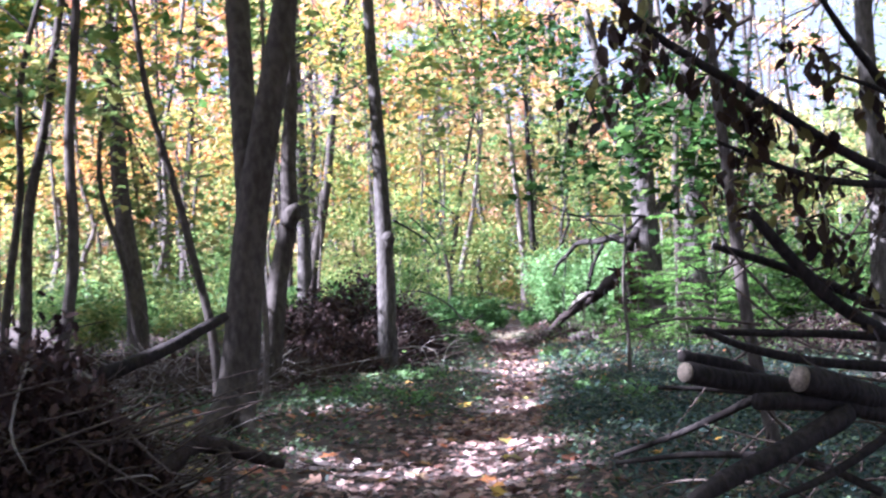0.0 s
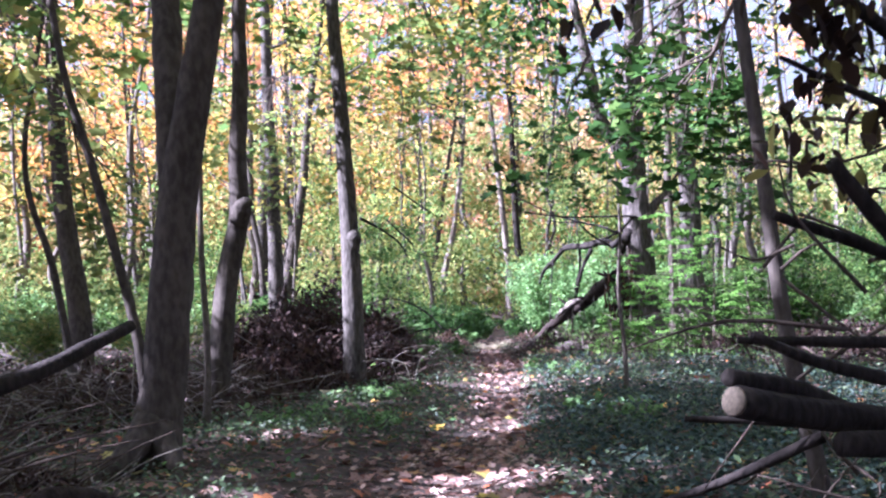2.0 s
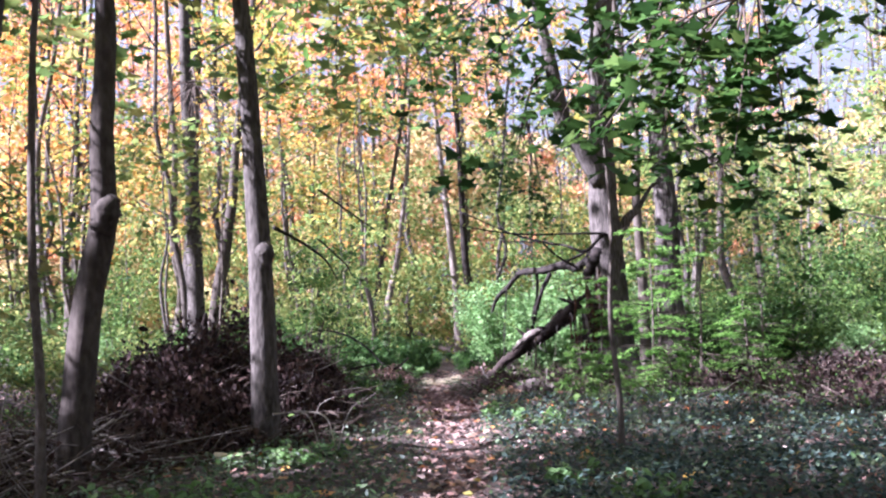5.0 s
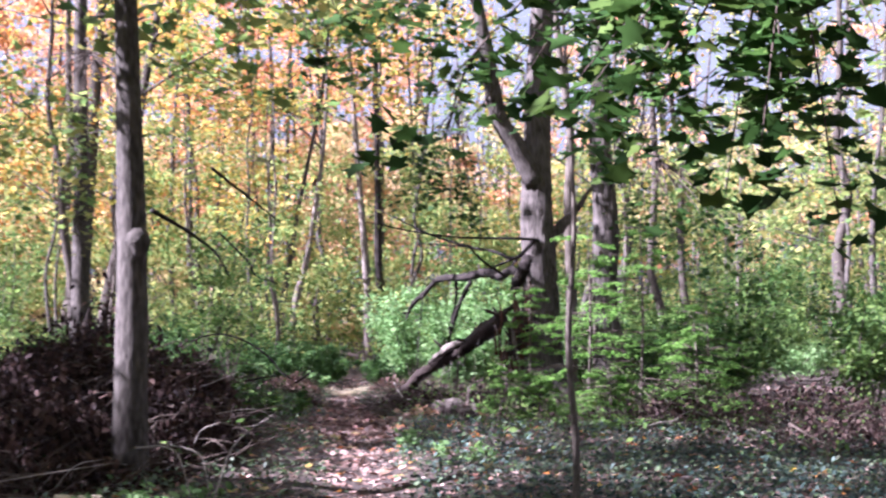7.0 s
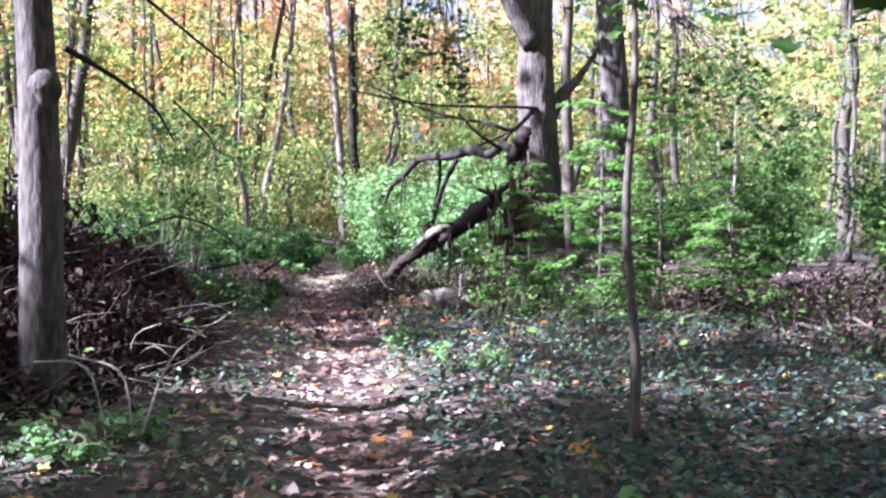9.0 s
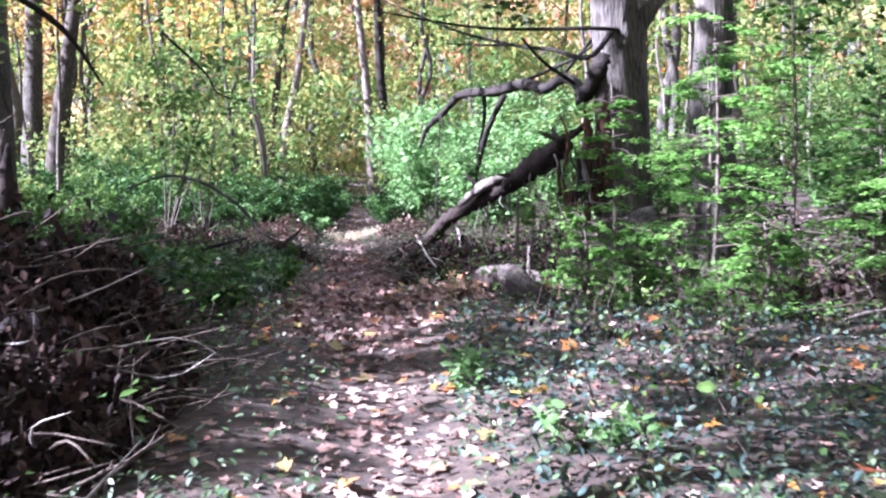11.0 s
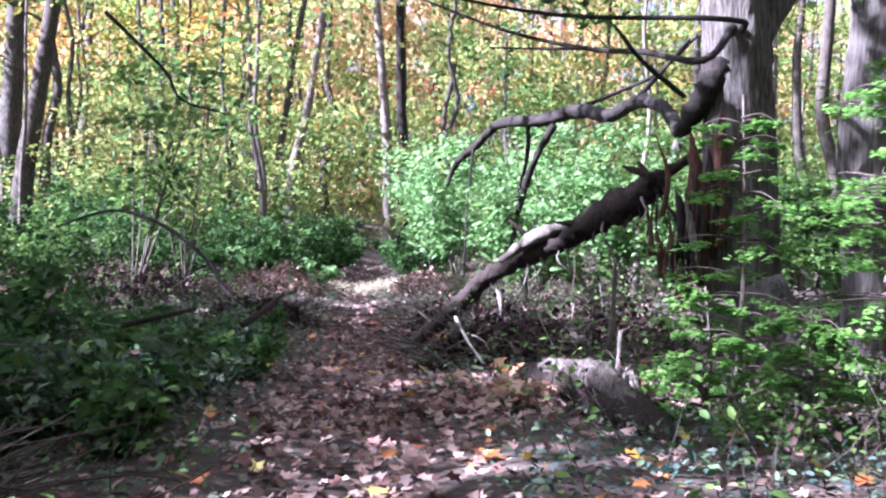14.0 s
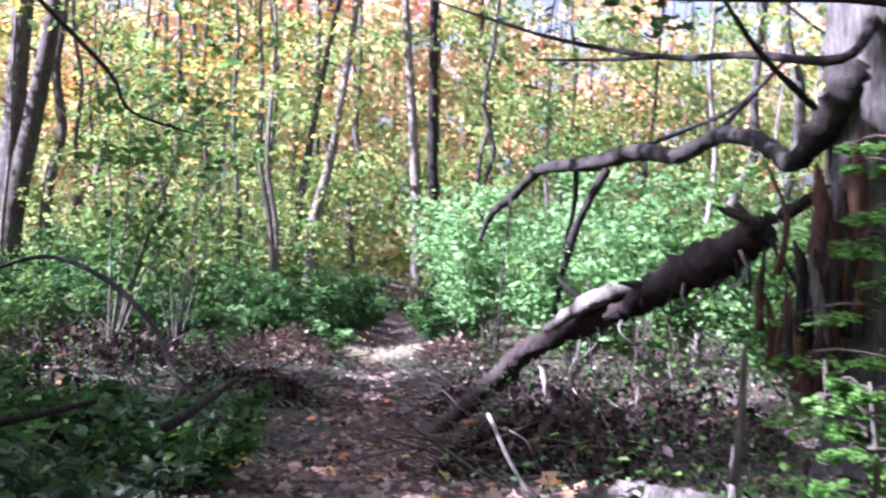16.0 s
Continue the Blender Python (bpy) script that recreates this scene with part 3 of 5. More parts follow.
tree((1.95, 8.4), [(1.92, 8.4, 0.25), (1.78, 8.4, 0.97), (1.68, 8.4, 1.9), (1.56, 8.4, 3.2), (1.5, 8.4, 5)], 0.052, M_BEECH, "slender grey tree leaning over cut branches", height=10, crown_material=M_CANOPY, seed=12, sides=9, leaf_count=500, leaf_size=0.15)
tree((4.55, 14), [(4.52, 14, 1.2), (4.5, 14, 2.5), (4.37, 14, 4.4)], 0.15, M_MAPLE, "pale grey maple trunk beyond fallen branches", height=14, crown_material=M_CANOPY, seed=13, leaf_count=900)
tree((1.73, 15.2), [(1.73, 15.2, 0.5), (1.68, 15.2, 1.2), (1.72, 15.2, 1.95), (1.67, 15.2, 3.0), (1.6, 15.2, 4)], 0.026, M_SAPLING, "spindly upright sapling in ground ivy", height=5.5, crown_material=M_MAPLELEAF, seed=14, sides=7, limbs=4, leaf_count=260, leaf_size=0.13, low=0.5)
# the two old trees
tree((3.5, 26.3), [(3.5, 26.3, 0.5), (3.47, 26.3, 1.4), (3.42, 26.3, 2.4), (3.38, 26.3, 3.4), (3.4, 26.3, 4.6), (3.45, 26.3, 6)], 0.31, M_OLD,
     "old broad furrowed tree with a torn base and forked limbs", height=15, crown_material=M_CANOPY, seed=15, sides=18, leaf_count=1500, top=0.14,
     parts=[("limb", [(3.35, 26.2, 3.5), (3.0, 26.1, 4.1), (2.7, 26.0, 4.6), (2.5, 25.9, 5.6), (2.2, 25.8, 7)], [0.18, 0.15, 0.13, 0.08], M_OLD),
            ("limb", [(3.55, 26.3, 2.45), (3.8, 26.3, 2.85), (4.0, 26.3, 3.05), (4.3, 26.3, 3.5)], [0.11, 0.09, 0.06, 0.02], M_OLD),
            ("root", [(3.55, 26.1, 0.5), (3.8, 25.8, 0.0), (4.1, 25.5, -0.5)], [0.25, 0.18, 0.06], M_OLD)])
tree((4.5, 26.0), [(4.5, 26, 0.6), (4.4, 26, 1.6), (4.45, 26, 2.8), (4.35, 26, 4.2), (4.35, 26, 6)], 0.25, M_OLD,
     "old dark mossy tree standing close behind hemlock sprays", height=15, crown_material=M_CANOPY, seed=16, sides=14, leaf_count=1500)

# ---- woods behind: standing trees, drawn from a plan stretch ----
wood_rng = np.random.default_rng(21)
tree((1.55, 52), [(1.5, 52, 2), (1.35, 52, 4), (1.1, 52, 7)], 0.16, M_PALE, "slim pale trunk beside the far end of the trail", height=17, crown_material=M_GOLD, seed=31, group="trees of the far woods", leaf_count=1500, sides=8)
tree((2.0, 53), [(2.0, 53, 2), (1.9, 53, 4), (1.85, 53, 7)], 0.17, M_DARKBARK, "slim dark trunk beside the far end of the trail", height=17, crown_material=M_GOLD, seed=32, group="trees of the far woods", leaf_count=1500, sides=8)
tree((-1.2, 48), [(-1.1, 48, 1.5), (-0.75, 48, 3), (-0.5, 48, 4.5)], 0.13, M_PALE, "pale leaning dead stem in green understory", height=10, seed=33, group="trees of the far woods", sides=8, limbs=3)
tree((-1.5, 48.3), [(-1.5, 48.3, 1.5), (-1.3, 48.3, 3), (-1.0, 48.3, 5)], 0.11, M_BEECH, "dark slim trunk beside a leaning pale stem", height=15, crown_material=M_CANOPY, seed=34, group="trees of the far woods", sides=8, limbs=3)
tree((-6.2, 41), [(-6.0, 41, 1.5), (-5.7, 41, 3.2), (-5.4, 41, 5), (-5.2, 41, 7)], 0.2, M_BEECH, "dark tree leaning over green understory", height=15, crown_material=M_CANOPY, seed=35, group="trees of the far woods", sides=10, limbs=5)
tree((-8.0, 47), [(-7.95, 47, 1.5), (-7.8, 47, 4), (-7.6, 47, 8)], 0.3, M_MAPLE, "stout pale trunk at the wood's edge", height=18, crown_material=M_GOLD, seed=36, group="trees of the far woods", sides=10, limbs=6)
tree((-4.6, 31), [(-4.58, 31, 0.8), (-4.5, 31, 1.5)], 0.16, M_FALLEN, "short broken brown snag without branches", height=2.2, seed=37, limbs=0, sides=10, top=0.03)
for k in range(56):
    y = wood_rng.uniform(30, 62)
    side = -1 if k % 5 < 3 else 1
    x = path_x(y) + side * wood_rng.uniform(1.6 if y > 44 else 4.2, 5 + 0.36 * y)
    h = wood_rng.uniform(11, 19)
    if -14 < x < -3 and y < 37:
        x -= 11
    tilt = wood_rng.normal(0, 0.05)
    p = [(x + tilt * q + wood_rng.normal(0, 0.13), y, q * 1.0) for q in (1.2, 2.4, 3.6, 5, 6.6, 9)]
    gold = wood_rng.uniform() < (0.65 if x < 2 else 0.35)
    hue = "golden" if gold else "yellow-green"
    crown = [M_CANOPY, M_GOLD][gold]
    low = 0.22
    if y > 40 and x < 4 and k % 2:
        hue, crown = "orange", M_ORANGE
    if x > -6:
        low = 0.5 if crown != M_CANOPY else 0.22
        hue, crown = ("yellow-green", M_UNDER) if crown == M_CANOPY else (hue, crown)
    mat = [M_MAPLE, M_BEECH, M_SAPLING, M_MAPLE][k % 4]
    tree((x, y), p, wood_rng.uniform(0.07, 0.19), mat, "slim woodland tree with %s autumn leaves" % hue, height=h,
         crown_material=crown, seed=40 + k, group="trees of the far woods", sides=7, limbs=7, leaf_size=0.165, leaf_count=900 if x < -6 and y < 42 else 580 if x > 3 else 1350, low=low)

# slender pale saplings standing through the understory
pole_rng = np.random.default_rng(33)
for k in range(30):
    y = pole_rng.uniform(35, 58)
    x = path_x(y) + (-1 if k % 3 else 1) * pole_rng.uniform(1.5, 0.3 * y)
    p, q = [], np.array([x, y, 0.0])
    for step in range(6):
        q = q + (pole_rng.normal(0, 0.13), 0, 1.25)
        p.append(tuple(q))
    tree((x, y), p, pole_rng.uniform(0.035, 0.075), [M_PALE, M_SAPLING, M_MAPLE][k % 3], "slender pale sapling with sparse yellow-green leaves", height=pole_rng.uniform(8, 10),
         crown_material=M_UNDER if k % 2 else M_GOLD, seed=640 + k, group="saplings of the understory", sides=6, limbs=5, leaf_size=0.14, leaf_count=300, low=0.3)

# woods beyond, past counting
far_rng = np.random.default_rng(5)
stems = []
for k in range(310):
    y = far_rng.uniform(62, 120)
    x = far_rng.uniform(-0.55 * y, 0.6 * y)
    z = float(lie(x, y)) - 0.2
    h = far_rng.uniform(12, 24)
    stems.append(tube([(x, y, z), (x + far_rng.normal(0, 0.4), y, z + h * 0.5), (x + far_rng.normal(0, 0.8), y, z + h)], [0.13, 0.1, 0.04], 5, 2, 0, far_rng))
stuff("far_trunks", joined("far_trunks", stems), M_MAPLE, "grey trunks of the distant woods", "woods")


def far_leaves(name, n, y0, y1, z0, z1, size, material, label, gap):
    c = np.stack([far_rng.uniform(-0.6, 0.65, n // 60), far_rng.uniform(y0, y1, n // 60), far_rng.uniform(z0, z1, n // 60)], -1)
    c[:, 0] *= c[:, 1]
    c = c[far_rng.uniform(0, 1, len(c)) < gap(c[:, 0] / c[:, 1], c[:, 2])]
    c[:, 2] += lie(c[:, 0], c[:, 1])
    stuff(name, leaves(name, blobs(c, [130] * len(c), 1.0, 0.55, far_rng), size, DIAMOND, rng=far_rng), material, label, "woods")


far_leaves("far_orange_foliage", 120000, 66, 112, 4, 24, 0.27, M_FARORANGE, "orange and gold crowns of the distant woods, colour paled for strong sun", lambda a, z: np.where((a > 0.07) & (z > 11), 0.14, np.where(a > 0.1, 0.55, 1)))
far_leaves("far_gold_foliage", 110000, 60, 105, 1, 11, 0.25, M_FARGOLD, "yellow understory of the distant woods, colour paled for strong sun", lambda a, z: np.where((a > -0.1) & (z < 6), 0.2, np.where(a > 0.1, 0.6, 1)))
far_leaves("far_green_foliage", 150000, 50, 80, 0.3, 10, 0.175, M_UNDER, "green understory of the distant woods", lambda a, z: np.clip(1.35 - z / 9, 0.1, 1) * np.where(a < -0.12, 0.7, 1))

# ---- shrubs ----


def shrub(place, radius, height, material, label, count=900, size=0.07, stems_n=7, seed=0, group="", shape=OVAL, flat=0.3):
    rng = np.random.default_rng(seed + 900)
    x, y = place
    o = np.array([x, y, float(lie(x, y)) - 0.04])
    root = thing("shrub", o, label, "shrub", group)
    tips = []
    for k in range(stems_n):
        a, r = rng.uniform(0, 2 * np.pi), radius * rng.uniform(0.3, 0.95)
        e = np.array([math.cos(a) * r, math.sin(a) * r, height * rng.uniform(0.55, 1)])
        m1 = e * np.array([0.4, 0.4, 0.55]) + rng.normal(0, 0.05, 3)
        limb("stem", [(0, 0, 0), m1, e], [0.016, 0.011, 0.004], M_SAPLING, root, (0, 0, 0), 4, 3, 0)
        tips += [m1 * 0.9, (m1 + e) / 2, e]
    n = max(1, count // len(tips))
    part("foliage", leaves("foliage", blobs(tips, [n] * len(tips), radius * 0.27, 0.6, rng), size, shape, flat=flat, rng=rng), material, root)
    return root


shrub_rng = np.random.default_rng(77)
for k in range(84):
    y = shrub_rng.uniform(33, 56)
    side = -1 if k % 2 else 1
    x = path_x(y) + side * (shrub_rng.uniform(2.3, 0.34 * y))
    h = shrub_rng.uniform(0.5, 2.1) if k % 3 else shrub_rng.uniform(2.6, 4.8)
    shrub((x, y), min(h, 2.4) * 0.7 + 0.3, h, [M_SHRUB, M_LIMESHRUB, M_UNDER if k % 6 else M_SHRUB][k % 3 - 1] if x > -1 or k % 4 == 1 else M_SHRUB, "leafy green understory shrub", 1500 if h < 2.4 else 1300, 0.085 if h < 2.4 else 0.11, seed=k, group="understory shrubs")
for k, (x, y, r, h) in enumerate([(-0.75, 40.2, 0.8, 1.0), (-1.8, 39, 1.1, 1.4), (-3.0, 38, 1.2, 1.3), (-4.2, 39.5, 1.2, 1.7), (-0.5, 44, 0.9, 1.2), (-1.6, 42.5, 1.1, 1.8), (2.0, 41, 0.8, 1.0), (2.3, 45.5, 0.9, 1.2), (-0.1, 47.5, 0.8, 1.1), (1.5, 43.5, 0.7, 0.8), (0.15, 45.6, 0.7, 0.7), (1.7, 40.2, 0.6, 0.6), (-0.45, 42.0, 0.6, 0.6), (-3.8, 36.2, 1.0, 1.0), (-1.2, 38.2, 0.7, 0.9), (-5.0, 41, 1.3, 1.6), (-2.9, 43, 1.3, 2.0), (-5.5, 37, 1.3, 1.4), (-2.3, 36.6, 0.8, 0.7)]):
    shrub((x, y), r, h, M_DARKSHRUB, "dense shrub crowding the trail, shade put into its dark green leaves", 2600, 0.085, seed=400 + k, group="shrubs crowding the trail", stems_n=9)
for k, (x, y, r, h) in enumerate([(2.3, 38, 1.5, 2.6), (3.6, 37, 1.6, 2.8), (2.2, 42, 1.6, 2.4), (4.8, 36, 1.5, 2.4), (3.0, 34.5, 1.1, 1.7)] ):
    shrub((x, y), r, h, M_LIMESHRUB, "green shrub beyond a fallen limb, sunlight put into its leaf colour", 3200, 0.10, seed=60 + k, group="sunlit shrubs", stems_n=10)

# ---- fallen wood and brush ----


def brush(name, place, radius, height, label, category, twigs=220, dead=2500, leaf_size=0.09, seed=0, group="", pale=0.15, droop=0.5, leaf_material=None, reach=(0.2, 0.75)):
    """A heap of dead branches: a tangle of twigs in a mound, with withered leaves still on them."""
    rng = np.random.default_rng(seed + 500)
    x, y = place
    rx, ry = radius if isinstance(radius, tuple) else (radius, radius)
    o = np.array([x, y, float(lie(x, y)) - 0.03])
    root = thing(name, o, label, category, group)

    def mound(n, low=0.0):
        a, r = rng.uniform(0, 2 * np.pi, n), np.sqrt(rng.uniform(0, 1, n))
        h = height * (1 - r ** 2.2) * (0.75 + 0.25 * np.sin(3 * a + seed) * r + 0.2 * rng.normal(0, 0.5, n))
        px, py = np.cos(a) * r * rx, np.sin(a) * r * ry
        h = h * (0.85 + 0.3 * np.sin(3.1 * px + seed) * np.sin(2.6 * py + 1.7 * seed) + 0.12 * np.sin(8 * px) * np.sin(7 * py))
        return np.stack([px, py, np.clip(h, 0.03, None) * rng.uniform(low, 1, n) + lie(px + x, py + y) - o[2]], -1)

    for kind, n, mat, thick in (("twigs", int(twigs * (1 - pale)), M_TWIG, 0.006), ("pale_twigs", int(twigs * pale), M_PALETWIG, 0.005)):
        tubes = []
        s = mound(n, 0.3 if kind == "twigs" else 0.8)
        for p in s:
            a = rng.uniform(0, 2 * np.pi)
            d = np.array([math.cos(a), math.sin(a), rng.normal(0, 0.35)]) * rng.uniform(*reach)
            out = np.array([p[0] / rx, p[1] / ry, 0.25]) * rng.uniform(0.15, 0.5)
            e = p + d + out
            e[2] = max(e[2], 0.02)
            tubes.append(tube([p - d * 0.4, (p + e) / 2 + rng.normal(0, 0.06, 3), e], [thick * rng.uniform(0.7, 2.2), thick, thick * 0.35], 4, 3, 0, rng))
        if tubes:
            part("brushwood" if kind == "twigs" else "bleached_brushwood", joined(kind, tubes), mat, root, kind="stuff")
    if dead:
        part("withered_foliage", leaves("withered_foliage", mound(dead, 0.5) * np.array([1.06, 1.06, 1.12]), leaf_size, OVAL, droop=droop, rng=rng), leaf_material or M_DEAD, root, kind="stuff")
    return root


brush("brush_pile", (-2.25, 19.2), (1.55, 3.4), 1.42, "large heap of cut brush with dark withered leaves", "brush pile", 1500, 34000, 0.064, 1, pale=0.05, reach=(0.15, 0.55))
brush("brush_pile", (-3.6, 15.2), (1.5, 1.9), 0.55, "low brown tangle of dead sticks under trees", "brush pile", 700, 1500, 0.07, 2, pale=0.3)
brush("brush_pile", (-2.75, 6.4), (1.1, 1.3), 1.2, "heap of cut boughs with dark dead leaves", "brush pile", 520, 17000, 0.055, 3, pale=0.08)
brush("brush_pile", (-3.6, 8.6), (1.4, 1.9), 0.5, "low tangle of dry sticks and pale leaves", "brush pile", 500, 1800, 0.08, 4, pale=0.35)
brush("brush_pile", (-5.6, 12.2), (1.9, 2.4), 0.5, "low tangle of dead branches below saplings", "brush pile", 420, 1500, 0.08, 5, pale=0.3)
brush("brush_pile", (-6.0, 17.0), (2.2, 2.2), 0.6, "brown dead sticks below a beech", "brush pile", 350, 1500, 0.08, 6, pale=0.25)
# dark heap added to deepen the shade behind the large brush pile
brush("brush_pile", (-2.9, 24.2), (1.5, 1.5), 0.75, "dark heap of brush added where a brush pile's shade lies", "brush pile", 320, 7000, 0.07, 8, pale=0.08)
brush("twig_tangle", (-1.75, 21.5), (0.55, 0.8), 0.55, "tangle of bleached bare twigs at the end of a brush pile", "brush", 150, 500, 0.06, 11, pale=0.7, reach=(0.08, 0.3))
for k, (x, y, r, h, w) in enumerate([(1.75, 27.5, 0.8, 0.5, M_DEAD), (1.9, 31.0, 0.9, 0.55, M_DEAD), (2.9, 29.2, 1.0, 0.6, M_DEAD), (-0.75, 31.5, 0.7, 0.45, M_DEAD), (-0.8, 36.0, 0.8, 0.5, M_LITTER),
                                   (1.7, 36.0, 0.7, 0.45, M_LITTER), (-2.2, 29, 1.2, 0.5, M_DEAD), (4.6, 22.0, 1.1, 0.5, M_DEAD), (6.2, 22.6, 1.3, 0.7, M_DEAD), (5.6, 19.8, 1.0, 0.3, M_DEAD), (-2.4, 34, 1.2, 0.7, M_DEAD)]):
    brush("dead_brush", (x, y), r, h, "low bank of dead brush and brown leaves", "brush", 110, 1600, 0.07, 20 + k, "brush beside the trail", 0.07, 0.3, leaf_material=w)


def log_thing(name, points, radii, material, label, category, ends=None, extra=(), sides=12, rough=0.09):
    """A lying log or bough; ends: the ends that are sawn and show wood."""
    o = np.array(points[0], float)
    root = thing(name, o, label, category)
    wood = limb("wood", points, radii, material, root, o, sides, 5, rough)
    p = np.asarray(points, float)
    for e in ends or ():
        a, b, r = (p[0], p[1], radii[0]) if e == 0 else (p[-1], p[-2], radii[-1])
        d = (a - b) / np.linalg.norm(a - b)
        limb("sawn_end", [a + d * 0.001, a + d * 0.006], [r * 0.93, r * 0.9], M_CUT, wood, o, sides, 1, 0.015, "pale sawn wood end")
    for n, q, r, m in extra:
        if n == "bare_wood":
            v, f, t = furrowed(np.asarray(q, float) - o, r, 30, 8, 0.42, len(q))
            part(n, to_mesh(n, v, [f, t], True), m, wood)
        else:
            limb(n, q, r, m, root, o, 8, 5, 0.08)
    return root


# leaning pole and crooked bough before the forked beech
log_thing("fallen_branch", [(-2.71, 8.20, 0.73), (-2.35, 8.60, 0.89), (-2.03, 9.20, 1.10)], [0.055, 0.05, 0.04], M_DARKBARK, "dark bare pole propped on a brush pile", "branch", [1])
log_thing("fallen_branch", [(-1.99, 6.40, 0.29), (-1.81, 6.60, 0.33), (-1.69, 6.80, 0.45), (-1.49, 7.00, 0.38), (-1.26, 7.20, 0.27)], [0.05, 0.055, 0.05, 0.045, 0.03], M_FALLEN, "crooked grey bough lying beside a beech", "branch",
          extra=[("branch", [(-1.55, 6.90, 0.39), (-1.49, 6.70, 0.26), (-1.46, 6.50, 0.14)], [0.04, 0.035, 0.03], M_FALLEN)])
log_thing("short_log", [(-1.70, 15.45, 0.10), (-1.38, 15.5, 0.09)], [0.06, 0.058], M_STRAW, "short pale sawn log lying below a brush pile", "log", [0, 1])
for k, (a, b, c) in enumerate([((-1.04, 15.50, 0.49), (-0.72, 15.00, 0.47), (-0.61, 14.60, 0.28)), ((-1.18, 15.40, 0.47), (-0.87, 15.00, 0.49), (-0.73, 14.70, 0.23)), ((-0.60, 14.80, 0.22), (-0.56, 15.60, 0.44), (-0.43, 16.40, 0.54))]):
    log_thing("bare_twig", [a, b, c], [0.008, 0.007, 0.003], M_PALETWIG, "thin bleached twig arching out of a brush pile", "twig", sides=5)

# felled tree top with sawn limbs
F = thing("felled_tree_top", (1.9, 6.0, 0.0), "felled tree top with sawn limbs and wilted leaves", "fallen tree")
FO = (1.9, 6.0, 0.0)
sawn = []
for name, pts, r in [
        ("limb", [(1.39, 5.50, 0.87), (1.64, 5.65, 0.80), (1.98, 5.90, 0.67), (2.72, 6.40, 0.39), (3.4, 7.2, 0.12)], [0.066, 0.068, 0.072, 0.08, 0.09]),
        ("limb", [(0.88, 5.50, 0.91), (1.14, 5.70, 0.85), (1.46, 5.95, 0.78), (2.00, 6.30, 0.65), (2.9, 7.0, 0.3)], [0.05, 0.052, 0.056, 0.06, 0.06]),
        ("limb", [(0.87, 5.55, 0.98), (1.15, 5.75, 0.91), (1.47, 6.00, 0.77), (1.97, 6.30, 0.65)], [0.03, 0.032, 0.035, 0.04]),
        ("limb", [(1.18, 5.45, 0.78), (1.52, 5.60, 0.75), (1.94, 5.80, 0.65)], [0.04, 0.042, 0.045]),
        ("limb", [(1.62, 5.60, 0.70), (1.31, 5.40, 0.58), (0.96, 5.20, 0.46), (0.70, 5.00, 0.33)], [0.055, 0.05, 0.045, 0.03]),
        ("branch", [(0.63, 6.30, 0.42), (0.97, 6.20, 0.55), (1.31, 6.10, 0.72)], [0.012, 0.018, 0.024]),
        ("branch", [(0.62, 6.20, 0.40), (1.06, 6.10, 0.45), (1.49, 5.90, 0.44), (1.80, 5.70, 0.32)], [0.012, 0.018, 0.022, 0.022]),
        ("branch", [(0.86, 6.30, 0.77), (1.20, 6.30, 0.75), (1.52, 6.20, 0.72)], [0.012, 0.016, 0.018]),
        ("branch", [(1.04, 5.60, 1.48), (1.41, 5.80, 1.37), (1.76, 6.00, 1.24), (2.15, 6.20, 1.05)], [0.017, 0.022, 0.026, 0.03]),
        ("branch", [(1.17, 5.40, 1.62), (1.36, 5.50, 1.42), (1.59, 5.60, 1.20), (2.04, 5.90, 0.96)], [0.024, 0.029, 0.032, 0.036]),
        ("branch", [(0.96, 5.80, 1.08), (1.32, 5.90, 1.06), (1.70, 6.00, 1.04), (2.11, 6.10, 1.00)], [0.012, 0.02, 0.022, 0.026]),
        ("branch", [(0.94, 5.50, 1.11), (1.15, 5.60, 1.02), (1.50, 5.80, 0.93), (2.05, 6.10, 0.86)], [0.014, 0.02, 0.024, 0.03]),
        ("branch", [(0.54, 5.00, 2.51), (0.79, 5.20, 2.35), (1.26, 5.50, 2.13), (1.67, 5.80, 1.94), (2.08, 6.10, 1.79)], [0.012, 0.018, 0.024, 0.026, 0.03]),
        ("branch", [(1.44, 5.20, 2.54), (1.62, 5.40, 2.38), (1.88, 5.70, 2.19), (2.16, 6.00, 1.84)], [0.012, 0.018, 0.024, 0.03]),
        ("branch", [(1.03, 5.40, 1.94), (1.35, 5.60, 1.84), (1.64, 5.80, 1.78), (2.10, 6.00, 1.76)], [0.008, 0.014, 0.018, 0.02]),
        ("branch", [(1.53, 5.30, 2.21), (1.81, 5.50, 2.15), (2.09, 5.80, 2.01)], [0.008, 0.012, 0.016]),
        ("branch", [(1.26, 5.40, 0.36), (1.51, 5.50, 0.44), (1.83, 5.70, 0.58), (2.09, 5.90, 0.74)], [0.014, 0.02, 0.024, 0.026])]:
    made = limb(name, pts, r, M_DARKBARK, F, FO, 9, 5, 0.04)
    sawn.append(made)
for k, (e, d, r) in enumerate([((1.39, 5.50, 0.87), (1.64, 5.65, 0.80), 0.064), ((0.88, 5.50, 0.91), (1.14, 5.70, 0.85), 0.048)]):
    a, b = np.array(e), np.array(d)
    u = (a - b) / np.linalg.norm(a - b)
    limb("sawn_end", [a, a + u * 0.012], [r * 0.95, r * 0.93], M_CUT, sawn[k], FO, 14, 1, 0.01, "pale round sawn end")
tangle_rng = np.random.default_rng(88)
tw = []
